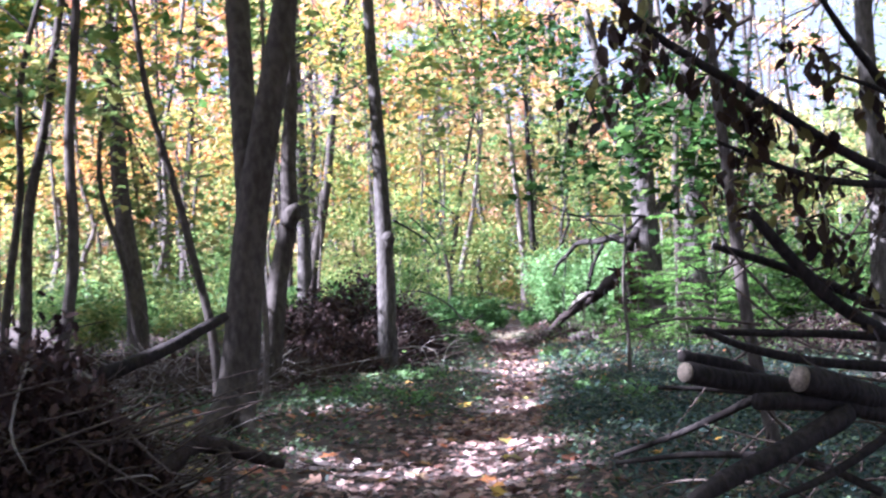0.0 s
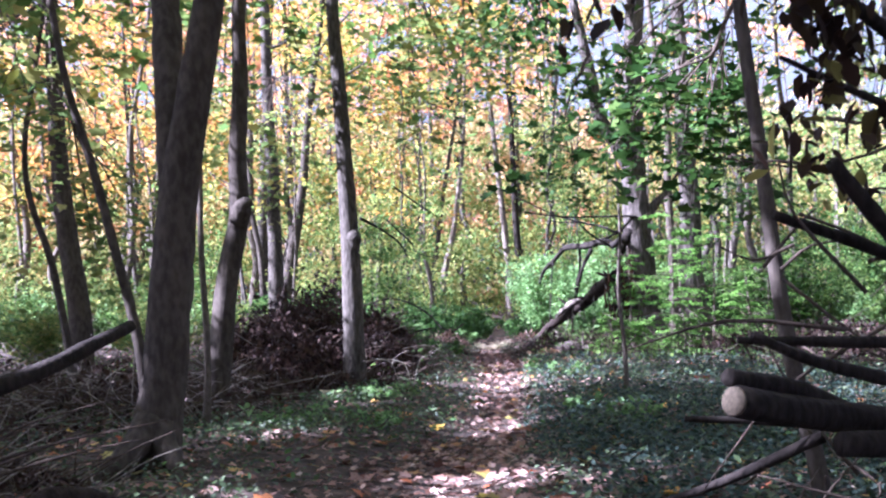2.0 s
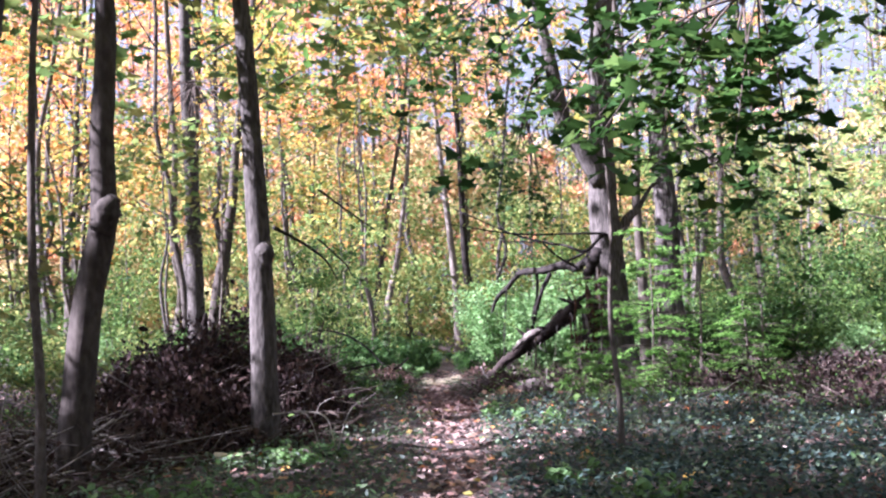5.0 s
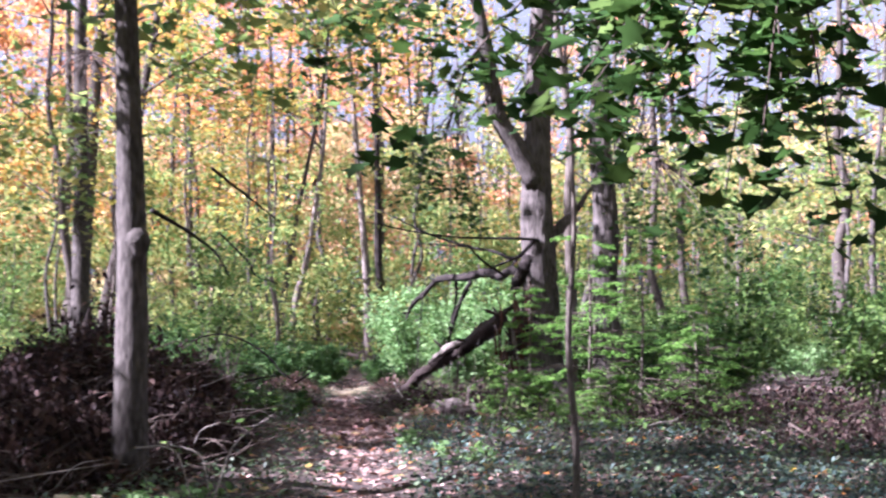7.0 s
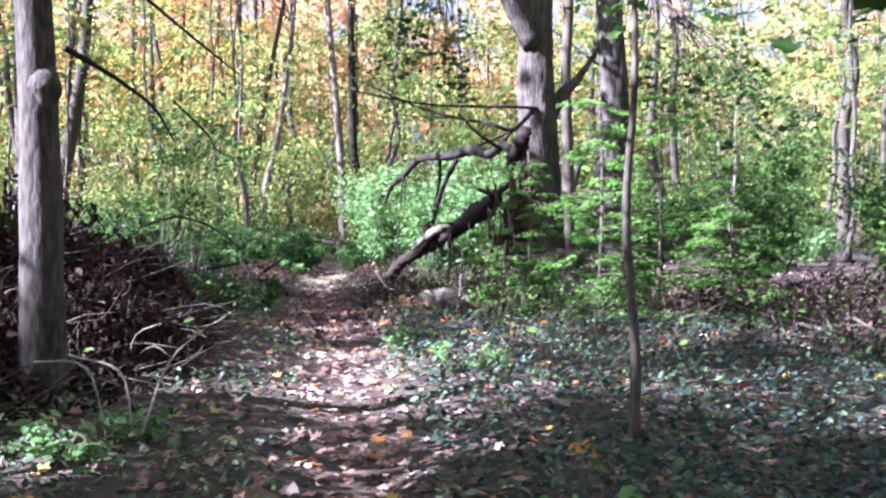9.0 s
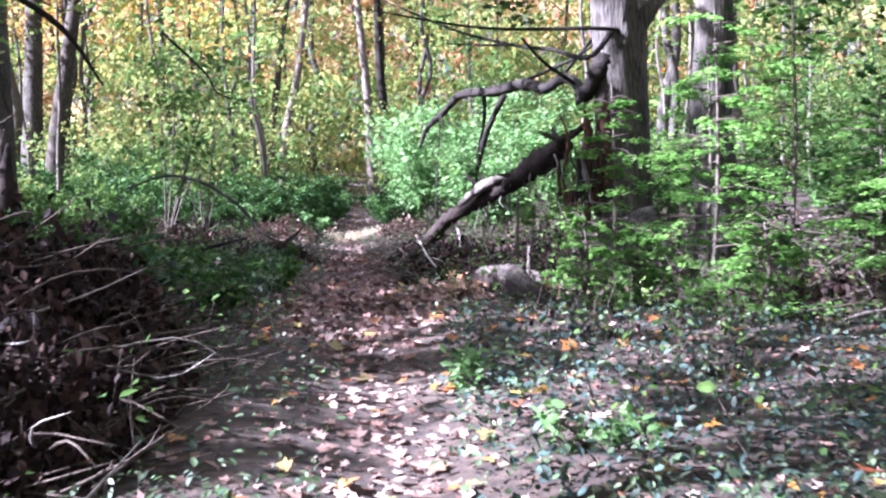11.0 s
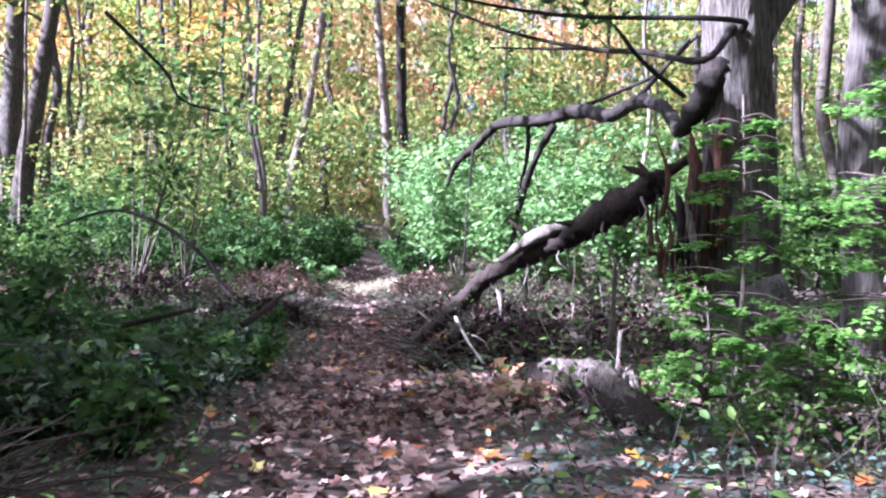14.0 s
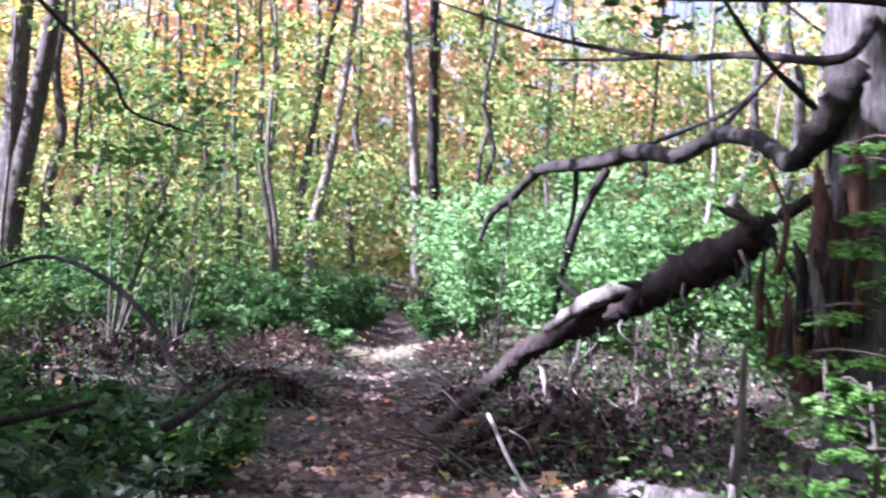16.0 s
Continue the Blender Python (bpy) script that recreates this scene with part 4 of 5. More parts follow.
for k in range(130):
    p = np.array([tangle_rng.uniform(0.75, 3.2), tangle_rng.uniform(5.4, 7.2), tangle_rng.uniform(0.05, 1.9)])
    if p[0] < 0.9 + 0.25 * p[2]:
        continue
    d = tangle_rng.normal(0, 1, 3) * np.array([0.45, 0.25, 0.25])
    tw.append(tube([p - FO, p + d * 0.5 + tangle_rng.normal(0, 0.04, 3) - FO, p + d - FO], [0.008, 0.006, 0.002], 4, 3, 0, tangle_rng))
part("twig_tangle", joined("twig_tangle", tw), M_TWIG, F, kind="stuff")
wilt = []
for (a, b, n) in [((0.55, 5.00, 2.45), (0.83, 5.20, 2.27), 9), ((0.79, 5.20, 2.34), (1.23, 5.50, 2.10), 10), ((1.23, 5.50, 2.08), (1.94, 6.00, 1.76), 14), ((1.06, 5.40, 1.92), (1.66, 5.80, 1.75), 12),
                  ((0.34, 5.10, 2.07), (0.70, 5.30, 2.29), 7), ((1.35, 5.30, 2.44), (1.84, 5.60, 2.12), 10), ((1.02, 5.50, 1.75), (1.55, 5.60, 1.51), 8), ((1.47, 5.50, 1.61), (1.82, 5.70, 1.14), 14), ((0.59, 5.10, 2.47), (1.05, 5.30, 2.53), 8)]:
    a, b = np.array(a), np.array(b)
    for u in tangle_rng.uniform(0, 1, int(n * 0.95)):
        c = a + (b - a) * u - FO
        wilt.append(c + tangle_rng.normal(0, 1, (8, 3)) * np.array([0.045, 0.07, 0.06]) - np.array([0, 0, 0.06]))
part("wilted_leaves", leaves("wilted_leaves", np.vstack(wilt), 0.068, OVAL, droop=0.9, rng=tangle_rng), M_WILTED, F, "drooping brown and yellow wilted leaves", kind="stuff")

# hanging leafy branches
def maple_branch(root_at, box, n, label, seed, size=0.13, per=7, material=None):
    """A bough from root_at that fans into twigs ending in the box (x0, x1, y0, y1, z0, z1), hung with broad leaves."""
    rng = np.random.default_rng(seed + 2500)
    o = np.array(root_at, float)
    root = thing("maple_branch", o, label, "branch", "leafy branches")
    x0, x1, y0, y1, z0, z1 = box
    hub = np.array([(x0 + x1) / 2, (y0 + y1) / 2, z1 + 0.3])
    hub = hub * 0.6 + o * 0.4
    limb("bough", [o, (o + hub) / 2 + (0, 0, 0.2), hub], [0.035, 0.026, 0.016], M_TWIG, root, o, 6, 4)
    pl = []
    for k in range(n):
        e = np.array([rng.uniform(x0, x1), rng.uniform(y0, y1), rng.uniform(z0, z1)])
        s = o + (hub - o) * rng.uniform(0.6, 1)
        m1 = (s + e) / 2 + np.array([0, 0, 0.2])
        limb("twig", [s, m1, e], [0.012, 0.008, 0.003], M_TWIG, root, o, 4, 4, 0.02)
        for u in np.linspace(0.1, 1.05, per):
            pl.append(m1 + (e - m1) * u - o + rng.normal(0, 1, (7, 3)) * np.array([0.17, 0.15, 0.09]))
    pl = np.vstack(pl)
    pl = pl[rng.uniform(0, 1, len(pl)) > 0.9 * sun_gap(pl + o)]
    part("maple_foliage", leaves("maple_foliage", pl, size, MAPLE, flat=0.5, rng=rng), material or M_MAPLELEAF, root)
    return root


maple_branch((3.6, 14.6, 5.2), (0.2, 3.2, 12.9, 15.2, 2.3, 3.4), 9, "low hanging maple branch with broad dark green leaves", 1)
maple_branch((3.0, 13.6, 4.2), (1.25, 2.8, 12.8, 13.8, 1.8, 2.5), 9, "drooping maple twig with large green leaves", 13)
maple_branch((4.4, 14.0, 5.0), (2.6, 4.4, 13.0, 16.0, 2.5, 3.6), 3, "maple branch with broad green leaves over ground ivy", 2)
maple_branch((-1.5, 16.8, 6.0), (-1.4, 1.2, 17.0, 20.5, 3.3, 5.2), 16, "spreading maple branch with green and yellow leaves", 3, material=M_UNDER)
maple_branch((-2.4, 15.0, 6.0), (-3.6, -1.6, 14.5, 18.0, 3.4, 4.8), 14, "spreading branch with green and yellow leaves", 4, material=M_UNDER)
maple_branch((-6.1, 19.5, 6.0), (-8.0, -4.2, 17.5, 21.0, 2.6, 5.0), 22, "spreading beech branch with yellow-green leaves", 5, material=M_UNDER)
maple_branch((-5.0, 14.0, 4.6), (-5.8, -3.6, 12.5, 15.5, 2.6, 3.9), 16, "leafy sapling branch with drooping green leaves", 6, material=M_UNDER)
maple_branch((-6.1, 19.5, 5.0), (-8.2, -4.6, 20.0, 24.0, 0.9, 3.0), 22, "low beech branch with green leaves", 7, material=M_UNDER)
maple_branch((-5.0, 32.5, 7.0), (-7.5, -1.5, 29.0, 33.0, 2.6, 6.0), 26, "broad maple branch with green and gold leaves", 8, 0.15, material=M_UNDER)
maple_branch((2.0, 25.0, 7.0), (-0.6, 2.4, 23.0, 27.5, 4.2, 6.2), 18, "bough of an old tree with sparse dark leaves", 9)
maple_branch((4.1, 25.2, 6.0), (3.4, 6.4, 22.5, 26.0, 3.0, 5.6), 9, "bough of an old tree with dark green leaves", 10)
maple_branch((4.6, 14.0, 5.2), (4.4, 7.5, 15.0, 20.0, 2.9, 5.0), 5, "maple branch with green leaves at the wood's side", 11, material=M_UNDER)
maple_branch((4.4, 26.0, 6.0), (4.8, 8.0, 25.5, 30.0, 2.0, 4.2), 17, "broad green bough reaching over side shrubs", 14, 0.12, material=M_UNDER)
maple_branch((14, 24, 7.0), (8.0, 12.5, 27.0, 34.0, 2.2, 4.6), 13, "broad green and yellow bough at the wood's side", 15, 0.16, material=M_UNDER)
maple_branch((4.4, 26.0, 4.6), (4.6, 6.4, 23.0, 25.5, 1.6, 2.8), 16, "low dark bough beside the old trees", 16, 0.09)
maple_branch((2.3, 25.1, 5.4), (1.0, 2.6, 26.0, 30.0, 2.6, 3.6), 14, "sparse twiggy bough beside an old tree", 12, 0.09)

# rotten stump log beside the trail
LOGZ = float(lie(1.85, 24.3)) + 0.07
# bleached wood is paler for the lit top; dark bark carries the shaded underside
log_thing("rotten_log", [(2.14, 23.15, LOGZ - 0.08), (2.03, 23.55, LOGZ + 0.02), (1.90, 24.05, LOGZ + 0.09), (1.78, 24.50, LOGZ + 0.09), (1.64, 24.95, LOGZ + 0.06), (1.56, 25.25, LOGZ + 0.02)], [0.05, 0.12, 0.135, 0.115, 0.13, 0.05], M_FALLEN, "rotten log with pale bare wood on top lying in leaves", "log", sides=18, rough=0.14,
          extra=[("bare_wood", [(2.04, 23.42, LOGZ + 0.02), (1.95, 23.75, LOGZ + 0.15), (1.86, 24.15, LOGZ + 0.20), (1.76, 24.50, LOGZ + 0.19), (1.68, 24.85, LOGZ + 0.13), (1.60, 25.15, LOGZ + 0.03)], [0.006, 0.06, 0.105, 0.06, 0.085, 0.006], M_ROTTEN),
                 ("bare_wood", [(2.18, 24.25, LOGZ - 0.02), (2.15, 24.55, LOGZ + 0.12), (2.08, 24.95, LOGZ + 0.02)], [0.006, 0.085, 0.006], M_ROTTEN),
                 ("stub", [(2.08, 24.40, -0.26), (2.08, 24.50, 0.03), (2.09, 24.50, 0.37)], [0.03, 0.026, 0.016], M_ROTTEN),
                 ("stub", [(2.14, 23.30, -0.06), (2.19, 23.25, -0.22), (2.22, 23.20, -0.40)], [0.012, 0.014, 0.016], M_ROTTEN)])
log_thing("bare_twig", [(3.00, 22.30, -0.30), (3.15, 22.20, -0.37), (3.41, 22.00, -0.42)], [0.012, 0.015, 0.01], M_PALETWIG, "bleached fallen twig in ground ivy", "twig", sides=6)
log_thing("bare_twig", [(1.06, 25.20, 0.38), (1.07, 24.40, 0.31), (1.10, 23.80, 0.26)], [0.012, 0.010, 0.008], M_PALETWIG, "thin pale stick leaning on a fallen log", "twig", sides=6)
log_thing("dead_sapling", [(1.81, 23.60, 0.37), (1.83, 23.60, 0.57), (1.84, 23.60, 0.90)], [0.02, 0.018, 0.01], M_SAPLING, "broken dead stem standing among hemlock", "dead stem", sides=7)

for k, (a, c) in enumerate([((3.6, 20.9), 0.5), ((4.4, 21.3), 0.6), ((5.2, 20.7), 0.7), ((5.9, 21.2), 0.5), ((4.9, 20.1), 0.45), ((6.6, 20.6), 0.6)]):
    z0 = float(lie(*a))
    d = np.array([math.cos(2.1 * k), 0.4 * math.sin(1.7 * k), 0.25]) * c
    p0 = np.array([a[0], a[1], z0 + 0.02])
    log_thing("bare_twig", [p0, p0 + d * 0.5 + (0, 0, 0.03), p0 + d], [0.018, 0.014, 0.006], M_PALE, "bleached broken stick lying on dead leaves", "twig", sides=6)

heap = np.stack([RNG.normal(1.6, 0.42, 700), RNG.normal(24.9, 0.4, 700)], -1)
heap = np.column_stack([heap, lie(heap[:, 0], heap[:, 1]) + RNG.uniform(0.01, 0.06, 700)])
stuff("drifted_leaves", leaves("drifted_leaves", heap, 0.09, MAPLE, flat=0.5), M_LITTER, "drift of pale brown leaves round a rotten log", "fallen leaves")

tan = np.vstack([np.stack([RNG.normal(a, 0.15, 70), RNG.normal(b, 0.16, 70), np.zeros(70)], -1) for a, b in ((1.47, 24.55), (1.62, 25.15), (1.95, 25.1), (2.2, 24.9))])
tan[:, 2] = lie(tan[:, 0], tan[:, 1]) + RNG.uniform(0.05, 0.16, len(tan))
stuff("tan_leaf_drift", leaves("tan_leaf_drift", tan, 0.1, MAPLE, flat=0.5), M_TANLEAF, "drift of tan and orange leaves against a rotten log", "fallen leaves")

# fallen log torn from the old tree, with its upper limb
L = thing("fallen_log", (1.02, 29.70, -0.43), "broken log fallen from an old tree, half bare of bark", "fallen log")
whole = None
LO = (1.02, 29.70, -0.43)
for name, pts, r, m in [
        ("log", [(1.00, 29.70, -0.46), (1.33, 29.90, -0.18), (1.57, 29.90, 0.05), (1.80, 29.80, 0.30), (2.10, 29.50, 0.51), (2.30, 29.00, 0.67), (2.46, 28.50, 0.81), (2.60, 28.00, 0.99), (2.74, 27.30, 1.16), (2.89, 26.70, 1.35)], [0.045, 0.08, 0.085, 0.10, 0.09, 0.105, 0.095, 0.13, 0.14, 0.10], M_FALLEN),
        ("bare_wood", [(1.92, 29.40, 0.52), (2.21, 28.80, 0.81), (2.46, 28.30, 0.95)], [0.03, 0.075, 0.03], M_PALE),
        ("limb", [(3.27, 26.20, 2.32), (3.14, 26.20, 2.08), (3.07, 26.40, 1.88), (3.14, 27.00, 1.82), (3.43, 28.50, 2.09), (3.54, 30.00, 2.27), (3.53, 31.50, 2.20), (3.38, 32.70, 2.32), (3.03, 34.00, 2.26), (2.63, 35.20, 2.26), (2.35, 36.00, 1.94), (2.09, 36.50, 1.67), (1.96, 36.80, 1.30)],
         [0.12, 0.10, 0.075, 0.06, 0.062, 0.075, 0.085, 0.09, 0.09, 0.07, 0.06, 0.05, 0.03], M_DARKBARK),
        ("branch", [(3.18, 33.50, 2.17), (2.94, 33.80, 1.63), (2.78, 34.00, 1.01), (2.64, 34.10, 0.23)], [0.05, 0.045, 0.04, 0.025], M_DARKBARK),
        ("branch", [(2.92, 34.20, 2.20), (2.92, 34.30, 1.71), (2.77, 34.40, 1.07)], [0.035, 0.03, 0.02], M_DARKBARK),
        ("branch", [(2.31, 36.00, 1.90), (2.22, 36.00, 0.87), (2.18, 36.00, -0.23)], [0.02, 0.018, 0.012], M_DARKBARK),
        ("branch", [(3.51, 30.00, 2.30), (3.66, 29.50, 2.57), (3.80, 29.00, 2.84)], [0.03, 0.025, 0.015], M_DARKBARK),
        ("branch", [(3.37, 32.70, 2.35), (3.74, 32.40, 2.52), (4.25, 32.00, 2.77), (4.62, 31.50, 3.20)], [0.03, 0.026, 0.02, 0.012], M_DARKBARK),
        ("stub", [(1.94, 29.70, 0.18), (1.96, 29.60, -0.01), (1.94, 29.60, -0.16)], [0.03, 0.02, 0.01], M_PALE)]:
    made = limb(name, pts, r, m, whole if name == "bare_wood" else L, LO, 12, 9, 0.17)
    whole = made if name == "log" else whole
torn_rng = np.random.default_rng(17)
log_line = curve([(1.47, 29.90, -0.11), (1.80, 29.80, 0.31), (2.30, 29.00, 0.67), (2.60, 28.00, 0.99), (2.77, 27.00, 1.24), (2.86, 26.30, 1.43)], 8)
for k in range(22):
    c = log_line[torn_rng.integers(2, len(log_line))] + torn_rng.normal(0, 0.03, 3)
    ln = torn_rng.uniform(0.12, 0.42)
    limb("bark_strip", [c + (0, 0, -0.06), c + (torn_rng.normal(0, 0.04), -0.05, -0.06 - ln * 0.5), c + (torn_rng.normal(0, 0.09), -0.06, -0.06 - ln)],
         [0.014, 0.01, 0.003], [M_FALLEN, M_PALETWIG, M_DARKBARK][k % 3], L, LO, 4, 3, 0.2)
for k in range(14):
    c = log_line[torn_rng.integers(1, len(log_line))]
    d = torn_rng.normal(0, 1, 3) * np.array([0.12, 0.1, 0.08]) + np.array([0, 0, 0.05])
    limb("stub", [c, c + d * 0.7, c + d * 1.3], [0.05, 0.035, 0.01], M_FALLEN, L, LO, 6, 3, 0.15)
for k in range(34):
    u = torn_rng.uniform(0, 1)
    q = np.array([2.72 + 0.5 * u, 26.2 - 0.2 * u + torn_rng.normal(0, 0.1), torn_rng.uniform(0.35, 1.15)])
    ln = torn_rng.uniform(0.25, 0.8)
    limb("splinter", [q, q + (torn_rng.normal(0, 0.03), torn_rng.normal(0, 0.03), ln * 0.5), q + (torn_rng.normal(0, 0.07), torn_rng.normal(0, 0.05), ln)],
         [torn_rng.uniform(0.02, 0.04), torn_rng.uniform(0.012, 0.03), 0.003], [M_SPLINTER, M_SPLINTER, M_DARKBARK, M_FALLEN][k % 4], L, LO, 5, 3, 0.15)

for k, (a, b, r, m) in enumerate([((2.98, 26.05, 1.75), (3.12, 26.05, 0.55), 0.075, M_SPLINTER), ((3.10, 25.98, 1.62), (3.17, 26.0, 0.75), 0.06, M_DARKBARK), ((2.88, 26.1, 1.30), (2.94, 26.1, 0.75), 0.04, M_DARKBARK),
                                  ((2.93, 25.98, 1.22), (3.05, 25.95, 0.62), 0.035, M_ROTTEN), ((3.22, 25.98, 1.95), (3.22, 25.98, 0.9), 0.07, M_SPLINTER)]):
    a, b = np.array(a), np.array(b)
    limb("torn_slab", [a, a * 0.6 + b * 0.4 + torn_rng.normal(0, 0.025, 3), b], [0.008, r * 0.7, r, r * 0.85, r * 0.5], m, L, LO, 9, 7, 0.16)

# long bare boughs crossing overhead
for pts, r in [([(3.35, 26.15, 2.62), (2.94, 25.60, 2.27), (2.72, 26.50, 2.42), (2.44, 27.50, 2.55), (1.88, 28.50, 2.81), (1.40, 29.50, 3.14), (0.79, 30.50, 3.54)], [0.034, 0.03, 0.026, 0.022, 0.018, 0.014, 0.008]),
               ([(2.44, 27.50, 2.56), (2.14, 28.00, 2.60), (1.68, 28.60, 2.67)], [0.02, 0.015, 0.008]),
               ([(2.12, 25.00, 2.43), (2.38, 25.20, 2.20), (2.76, 25.50, 1.99)], [0.012, 0.018, 0.022]),
               ([(-1.72, 27.00, 2.72), (-1.40, 27.00, 2.41), (-1.21, 27.00, 2.21), (-1.09, 27.00, 2.00), (-0.75, 27.50, 1.91)], [0.018, 0.016, 0.014, 0.011, 0.006]),
               ([(-1.33, 17.00, 2.18), (-1.10, 17.40, 2.05), (-0.90, 17.80, 1.89), (-0.78, 18.00, 1.67)], [0.02, 0.015, 0.012, 0.006]),
               ([(-0.96, 18.00, 2.65), (-0.71, 18.60, 2.48), (-0.41, 19.20, 2.28)], [0.014, 0.011, 0.007]),
               ([(0.60, 26.00, 2.84), (1.82, 25.80, 2.61), (3.09, 25.50, 2.56), (3.42, 26.2, 2.56)], [0.008, 0.016, 0.022, 0.026])]:
    log_thing("bare_bough", pts, r, M_DARKBARK, "long bare dark bough reaching across the woods", "branch", sides=7)
log_thing("fallen_branch", [(-2.35, 28.00, 0.90), (-1.76, 27.50, 1.06), (-1.25, 27.00, 0.95), (-0.83, 26.50, 0.69), (-0.64, 26.00, 0.50), (-0.44, 25.60, 0.40)], [0.01, 0.014, 0.018, 0.017, 0.014, 0.009], M_DARKBARK, "dark bowed branch arching to the ground", "branch")
log_thing("fallen_branch", [(-0.35, 24.20, 0.44), (-0.25, 24.40, 0.50), (-0.13, 24.80, 0.58)], [0.024, 0.02, 0.01], M_FALLEN, "mossy broken bough lying in leaves", "branch")
log_thing("fallen_branch", [(-1.01, 23.80, 0.48), (-0.82, 24.00, 0.51), (-0.65, 24.30, 0.53)], [0.018, 0.016, 0.01], M_DARKBARK, "dark bough lying among green vines", "branch")

# ---- hemlock and low growth by the old trees ----


def hemlock(place, radius, height, label, seed, count=4200, size=0.05, layers=11, group="hemlock saplings"):
    """A young hemlock: a thin stem and flat drooping sprays in tiers."""
    rng = np.random.default_rng(seed + 1500)
    x, y = place
    o = np.array([x, y, float(lie(x, y)) - 0.05])
    root = thing("hemlock_sapling", o, label, "sapling", group)
    limb("stem", [o, o + (0.05, 0, height * 0.5), o + (0.02, 0.03, height)], [0.025, 0.018, 0.006], M_SAPLING, root, o, 6, 4)
    pl = []
    n = count // (layers * 3)
    for k in range(layers * 3):
        h = height * (0.12 + 0.86 * (k // 3 + rng.uniform(0, 0.5)) / layers)
        a = rng.uniform(0, 2 * np.pi)
        ln = radius * (1.2 - 0.8 * h / height) * rng.uniform(0.6, 1.25)
        s = np.array([0, 0, h])
        e = np.array([math.cos(a) * ln, math.sin(a) * ln, h - 0.10 * ln + rng.normal(0, 0.05)])
        limb("spray_stem", [s, (s + e) / 2 + (0, 0, 0.05), e], [0.008, 0.005, 0.002], M_TWIG, root, (0, 0, 0), 4, 3, 0)
        side = np.array([-math.sin(a), math.cos(a), 0])
        # side shoots, in a flat fan that droops at its rim
        m = max(5, n // 11)
        u0 = np.repeat(rng.uniform(0.2, 1.0, m), n // m)
        hand = np.repeat(rng.choice([-1, 1], m), n // m)
        v = rng.uniform(0, 1, len(u0))
        w = hand * v * 0.5 * ln * (1.15 - 0.8 * u0)
        u = u0 + 0.3 * v * (1.15 - u0)
        pl.append(s + (e - s) * u[:, None] + side * w[:, None] + np.array([0, 0, 1]) * (rng.normal(0, 0.012, len(u0)) - 0.22 * np.abs(w))[:, None])
    part("needle_foliage", leaves("needle_foliage", np.vstack(pl), size, DIAMOND, flat=0.85, rng=rng), M_HEMLOCK, root)
    return root


for k, (x, y, r, h) in enumerate([(3.55, 23.3, 0.9, 2.8), (2.85, 23.2, 0.55, 0.8), (4.3, 23.4, 1.0, 2.9), (2.55, 24.2, 0.45, 0.9), (3.5, 21.9, 0.6, 0.8), (4.5, 21.6, 0.8, 1.4), (5.4, 24.0, 1.0, 2.0), (3.0, 24.9, 0.65, 2.2), (3.9, 24.6, 0.7, 2.6)] ):
    hemlock((x, y), r, h, "young feathery green hemlock in front of old trees", k)
# side shrubs, two in three with darker leaf colour to stand for shade
for k, (x, y, r, h) in enumerate([(6.2, 25.5, 1.3, 1.9), (7.4, 23.5, 1.3, 1.7), (8.4, 25, 1.4, 2.0), (5.6, 28.5, 1.3, 1.8), (7.5, 28.5, 1.4, 2.2), (9.6, 27, 1.5, 2.2), (10.5, 30, 1.6, 2.5), (6.6, 32, 1.5, 2.2), (9.0, 33, 1.6, 2.6), (4.7, 31, 1.0, 1.6)]):
    shrub((x, y), r, h, M_SHRUB if k % 3 == 1 else M_MAPLELEAF, "tangled leafy shrub at the side, mostly with shade put into dark leaves", 2600, 0.08, seed=200 + k, group="side shrubs", stems_n=9)
for k, (x, y, r, h) in enumerate([(-1.5, 23.3, 0.7, 0.45), (-2.3, 24.3, 0.9, 0.6), (-1.3, 25.4, 0.6, 0.4), (-2.8, 22.6, 0.8, 0.6), (-3.2, 25.2, 1.0, 0.7), (-2.0, 26.6, 0.9, 0.5), (-1.2, 27.9, 0.5, 0.35), (-4.2, 27, 1.2, 0.9), (-1.75, 22.7, 0.75, 0.75), (-2.5, 25.4, 1.1, 0.9), (-3.4, 23.6, 1.0, 1.0), (-1.35, 24.4, 0.6, 0.5)]):
    shrub((x, y), r, h, M_MAPLELEAF, "low dark green vines and seedlings beside the trail", 2600, 0.075, seed=260 + k, group="low vines", stems_n=8)
vine_rng = np.random.default_rng(909)
for k in range(22):
    y = 22.6 + 0.31 * k + vine_rng.uniform(-0.2, 0.2)
    x = path_x(y) - 1.0 - (k % 3) * 0.75 - vine_rng.uniform(0, 0.5)
    shrub((x, y), vine_rng.uniform(0.45, 0.65), vine_rng.uniform(0.3, 0.5) + 0.14 * (k % 3), M_HERB if k % 2 else M_MAPLELEAF, "low dark green vines and seedlings beside the trail", 900, vine_rng.uniform(0.055, 0.085), seed=930 + k, group="low vines", stems_n=6)
for k, (x, y, r, h) in enumerate([(-7.4, 22.5, 1.0, 1.0), (-8.6, 26, 1.3, 1.3), (-6.6, 27.5, 1.1, 1.0), (-10.5, 30, 1.5, 1.5), (-8.0, 32, 1.4, 1.5), (-12.5, 34, 1.6, 1.7), (-6.2, 34.5, 1.2, 1.2), (-10, 37, 1.6, 1.8), (-14.5, 38, 1.8, 2.0), (-7.5, 39, 1.4, 1.6)]):
    shrub((x, y), r, h, M_SHRUB if k % 2 else M_UNDER, "leafy green shrub below slim woodland trees", 1700, 0.085, seed=960 + k, group="understory shrubs", stems_n=8)
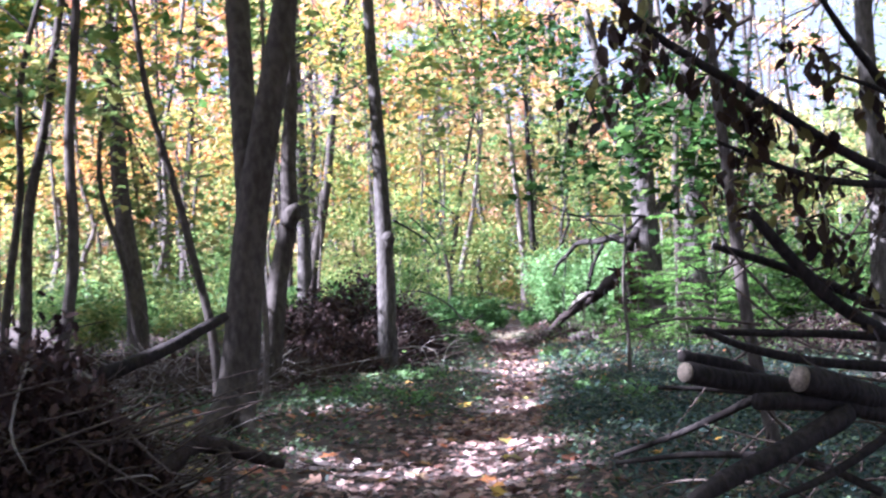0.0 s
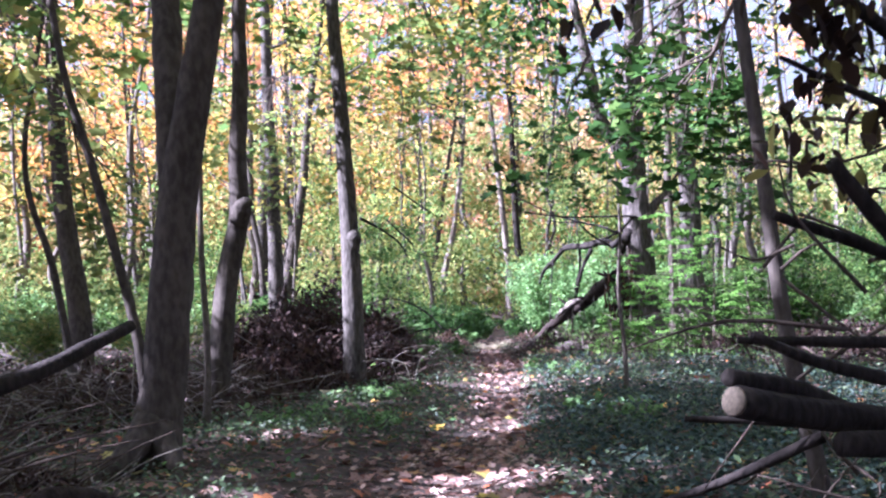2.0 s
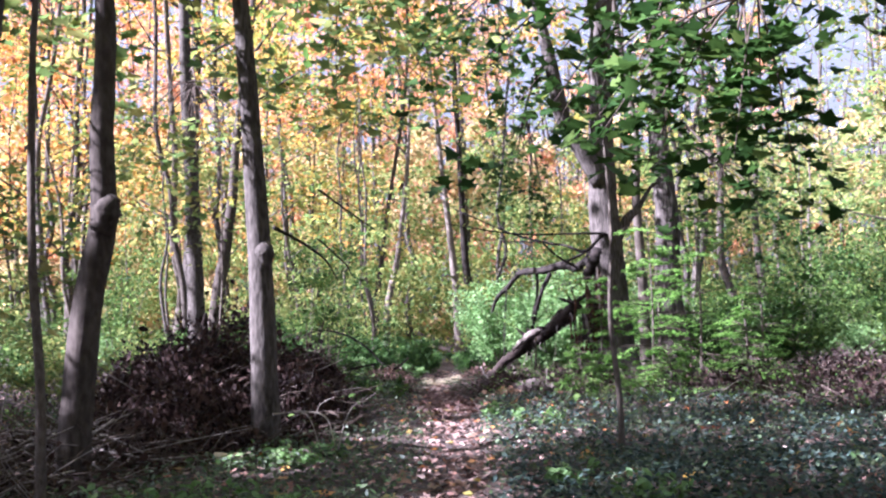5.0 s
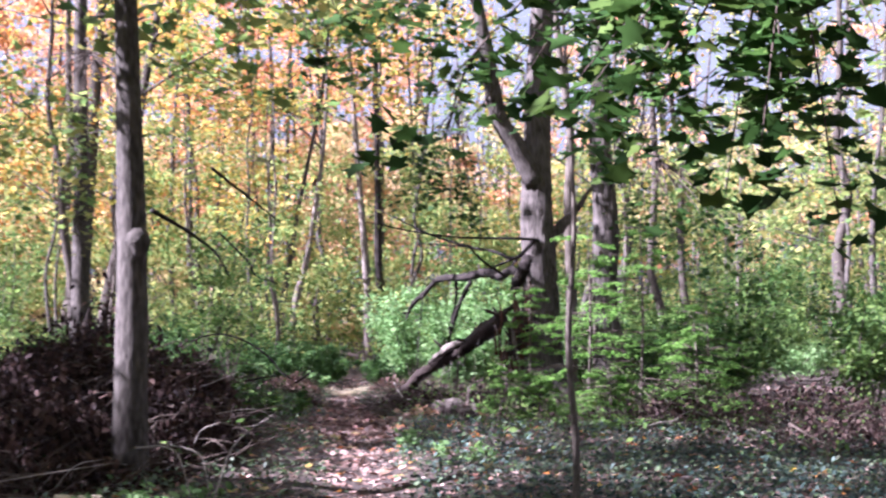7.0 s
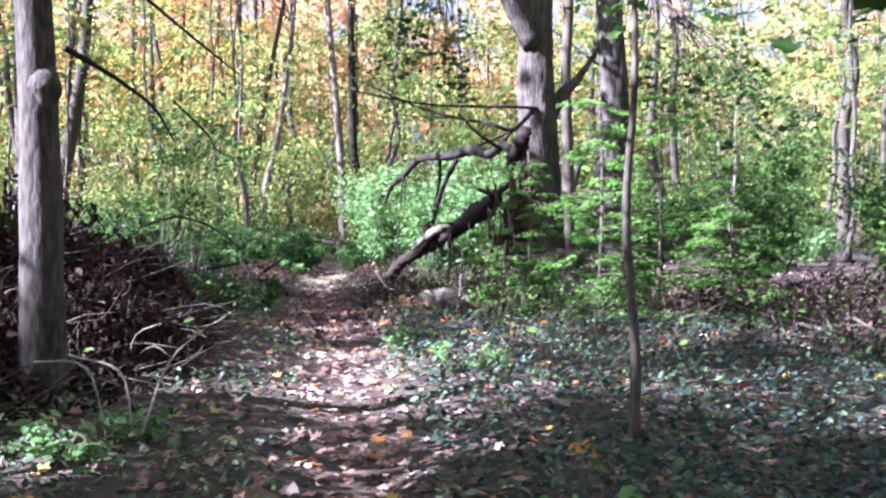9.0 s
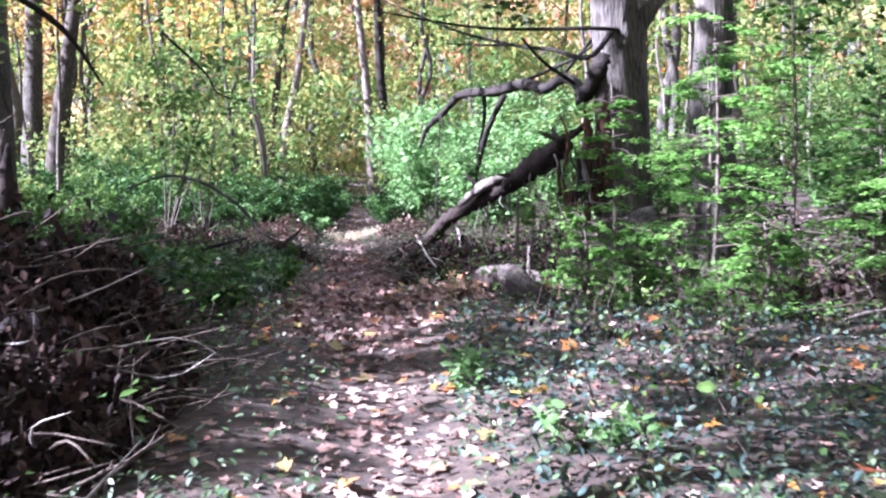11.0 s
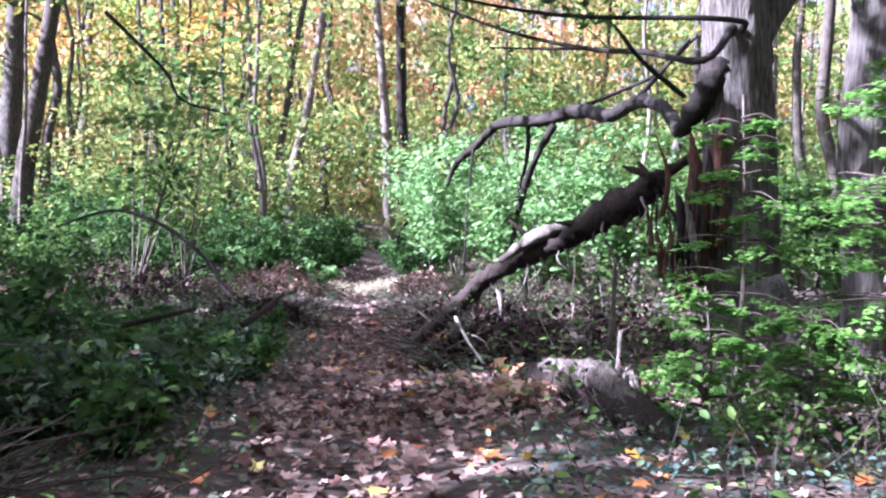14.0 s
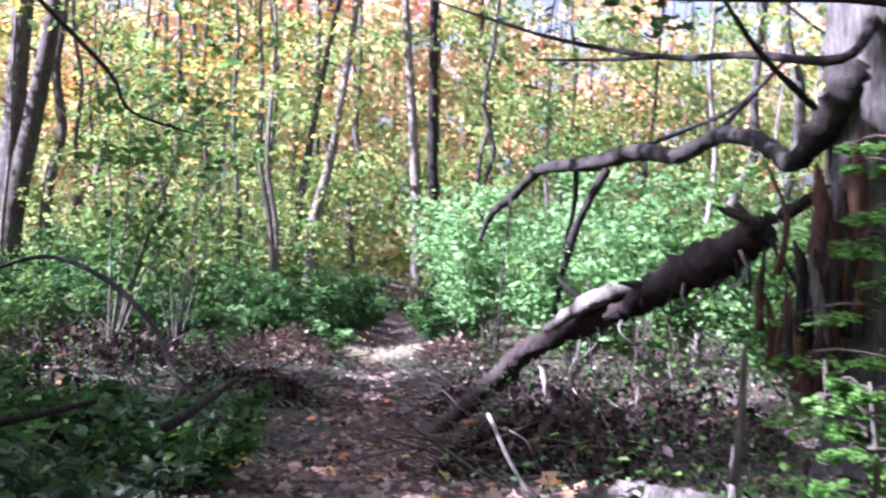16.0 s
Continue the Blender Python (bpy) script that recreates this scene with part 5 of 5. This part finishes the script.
for k, (p, h) in enumerate([((-1.58, 37.00, 0.09), 0.75), ((-0.16, 37.50, 0.05), 0.5), ((-2.04, 36.00, 0.06), 0.4)]):
    shrub((p[0], p[1]), 0.35, h, M_LIMESHRUB, "small bright green seedling with drooping leaflets", 160, 0.13, seed=280 + k, group="bright seedlings", stems_n=4)
for k, (x, y, h) in enumerate([(-1.0, 14.9, 0.2), (-1.3, 15.2, 0.18), (-0.75, 15.3, 0.15), (-1.3, 13.2, 0.22), (-0.9, 12.6, 0.18), (-1.7, 12.9, 0.25), (1.15, 13.4, 0.2), (1.5, 12.4, 0.22), (1.3, 17.9, 0.2), (1.0, 19.8, 0.22)]):
    shrub((x, y), 0.3, h, M_LIMESHRUB, "small patch of bright green seedlings", 150, 0.06, seed=300 + k, group="seedling patches", stems_n=5)

# unseen trees added to the side and behind, so that their crowns shade the trail
shade_rng = np.random.default_rng(61)
spots = []
for k in range(400):
    x, y = shade_rng.uniform(-25, -8.5), shade_rng.uniform(-14, 24)
    if x > -0.4 * y - 2.2 and y > 0 or 11.5 < y < 19 and x > -17:
        continue
    if all((x - a) ** 2 + (y - b) ** 2 > 9 for a, b in spots):
        spots.append((x, y))
spots += [(-16, 25.5), (-18.5, 22.5), (-13.5, 26), (6.5, 9.5), (7.5, 4.5), (5, -2), (-2, -7), (12, 12), (8.2, 16.5), (10.5, 21), (-12.5, 23), (-4, -5), (4, -4), (0.5, -9), (8, 1), (10, 7), (7, -7), (9.5, 13), (-5.5, 0.5), (11, 18), (14, 24)]
for k, (x, y) in enumerate(spots):
    h = shade_rng.uniform(13, 18)
    tree((x, y), [(x + shade_rng.normal(0, 0.1), y, 3), (x + shade_rng.normal(0, 0.2), y, 7)], shade_rng.uniform(0.12, 0.22), [M_MAPLE, M_BEECH][k % 2], "tall unseen tree with a yellow-green autumn crown, added for shade",
         height=h, crown_material=M_CANOPY, seed=300 + k, group="trees around the trail", sides=8, limbs=9, leaf_size=0.36, leaf_count=2600 if y < 2 else 2100 if y < 14 else 1600, low=0.3)

# two low unseen trees added to darken the ground left of the trail
tree((-9.6, 22.0), [(-9.6, 22, 2), (-9.5, 22, 5)], 0.09, M_BEECH, "low spreading unseen beech with dense leaves, added for shade", height=8.5, crown_material=M_CANOPY, seed=390, group="trees around the trail", sides=8, limbs=10, leaf_size=0.2, leaf_count=3600, low=0.3)
tree((-12.5, 20.2), [(-12.5, 20.2, 2), (-12.4, 20.2, 5)], 0.1, M_BEECH, "low spreading unseen beech with dense leaves, added for shade", height=9, crown_material=M_CANOPY, seed=391, group="trees around the trail", sides=8, limbs=10, leaf_size=0.22, leaf_count=3000, low=0.3)

# fallen maple leaves that lie nearest the trail
leaf_rng = np.random.default_rng(404)
leaf_shapes = [leaves("fallen_leaf", np.zeros((1, 3)), 0.1, MAPLE, flat=0.85, rng=leaf_rng) for k in range(4)]
for me in leaf_shapes:
    me.materials.append(M_FALLENLEAF)
for k, p in enumerate(PIECES):
    ob = new("fallen_leaf", leaf_shapes[k % 4])
    s = leaf_rng.uniform(0.65, 1.25)
    ob.matrix_world = Matrix.Translation(p) @ pose(0, 0, 0, leaf_rng.normal(0, 12), leaf_rng.normal(0, 12), leaf_rng.uniform(0, 360)) @ Matrix.Diagonal((s, s, s, 1))
    ob.parent = ground
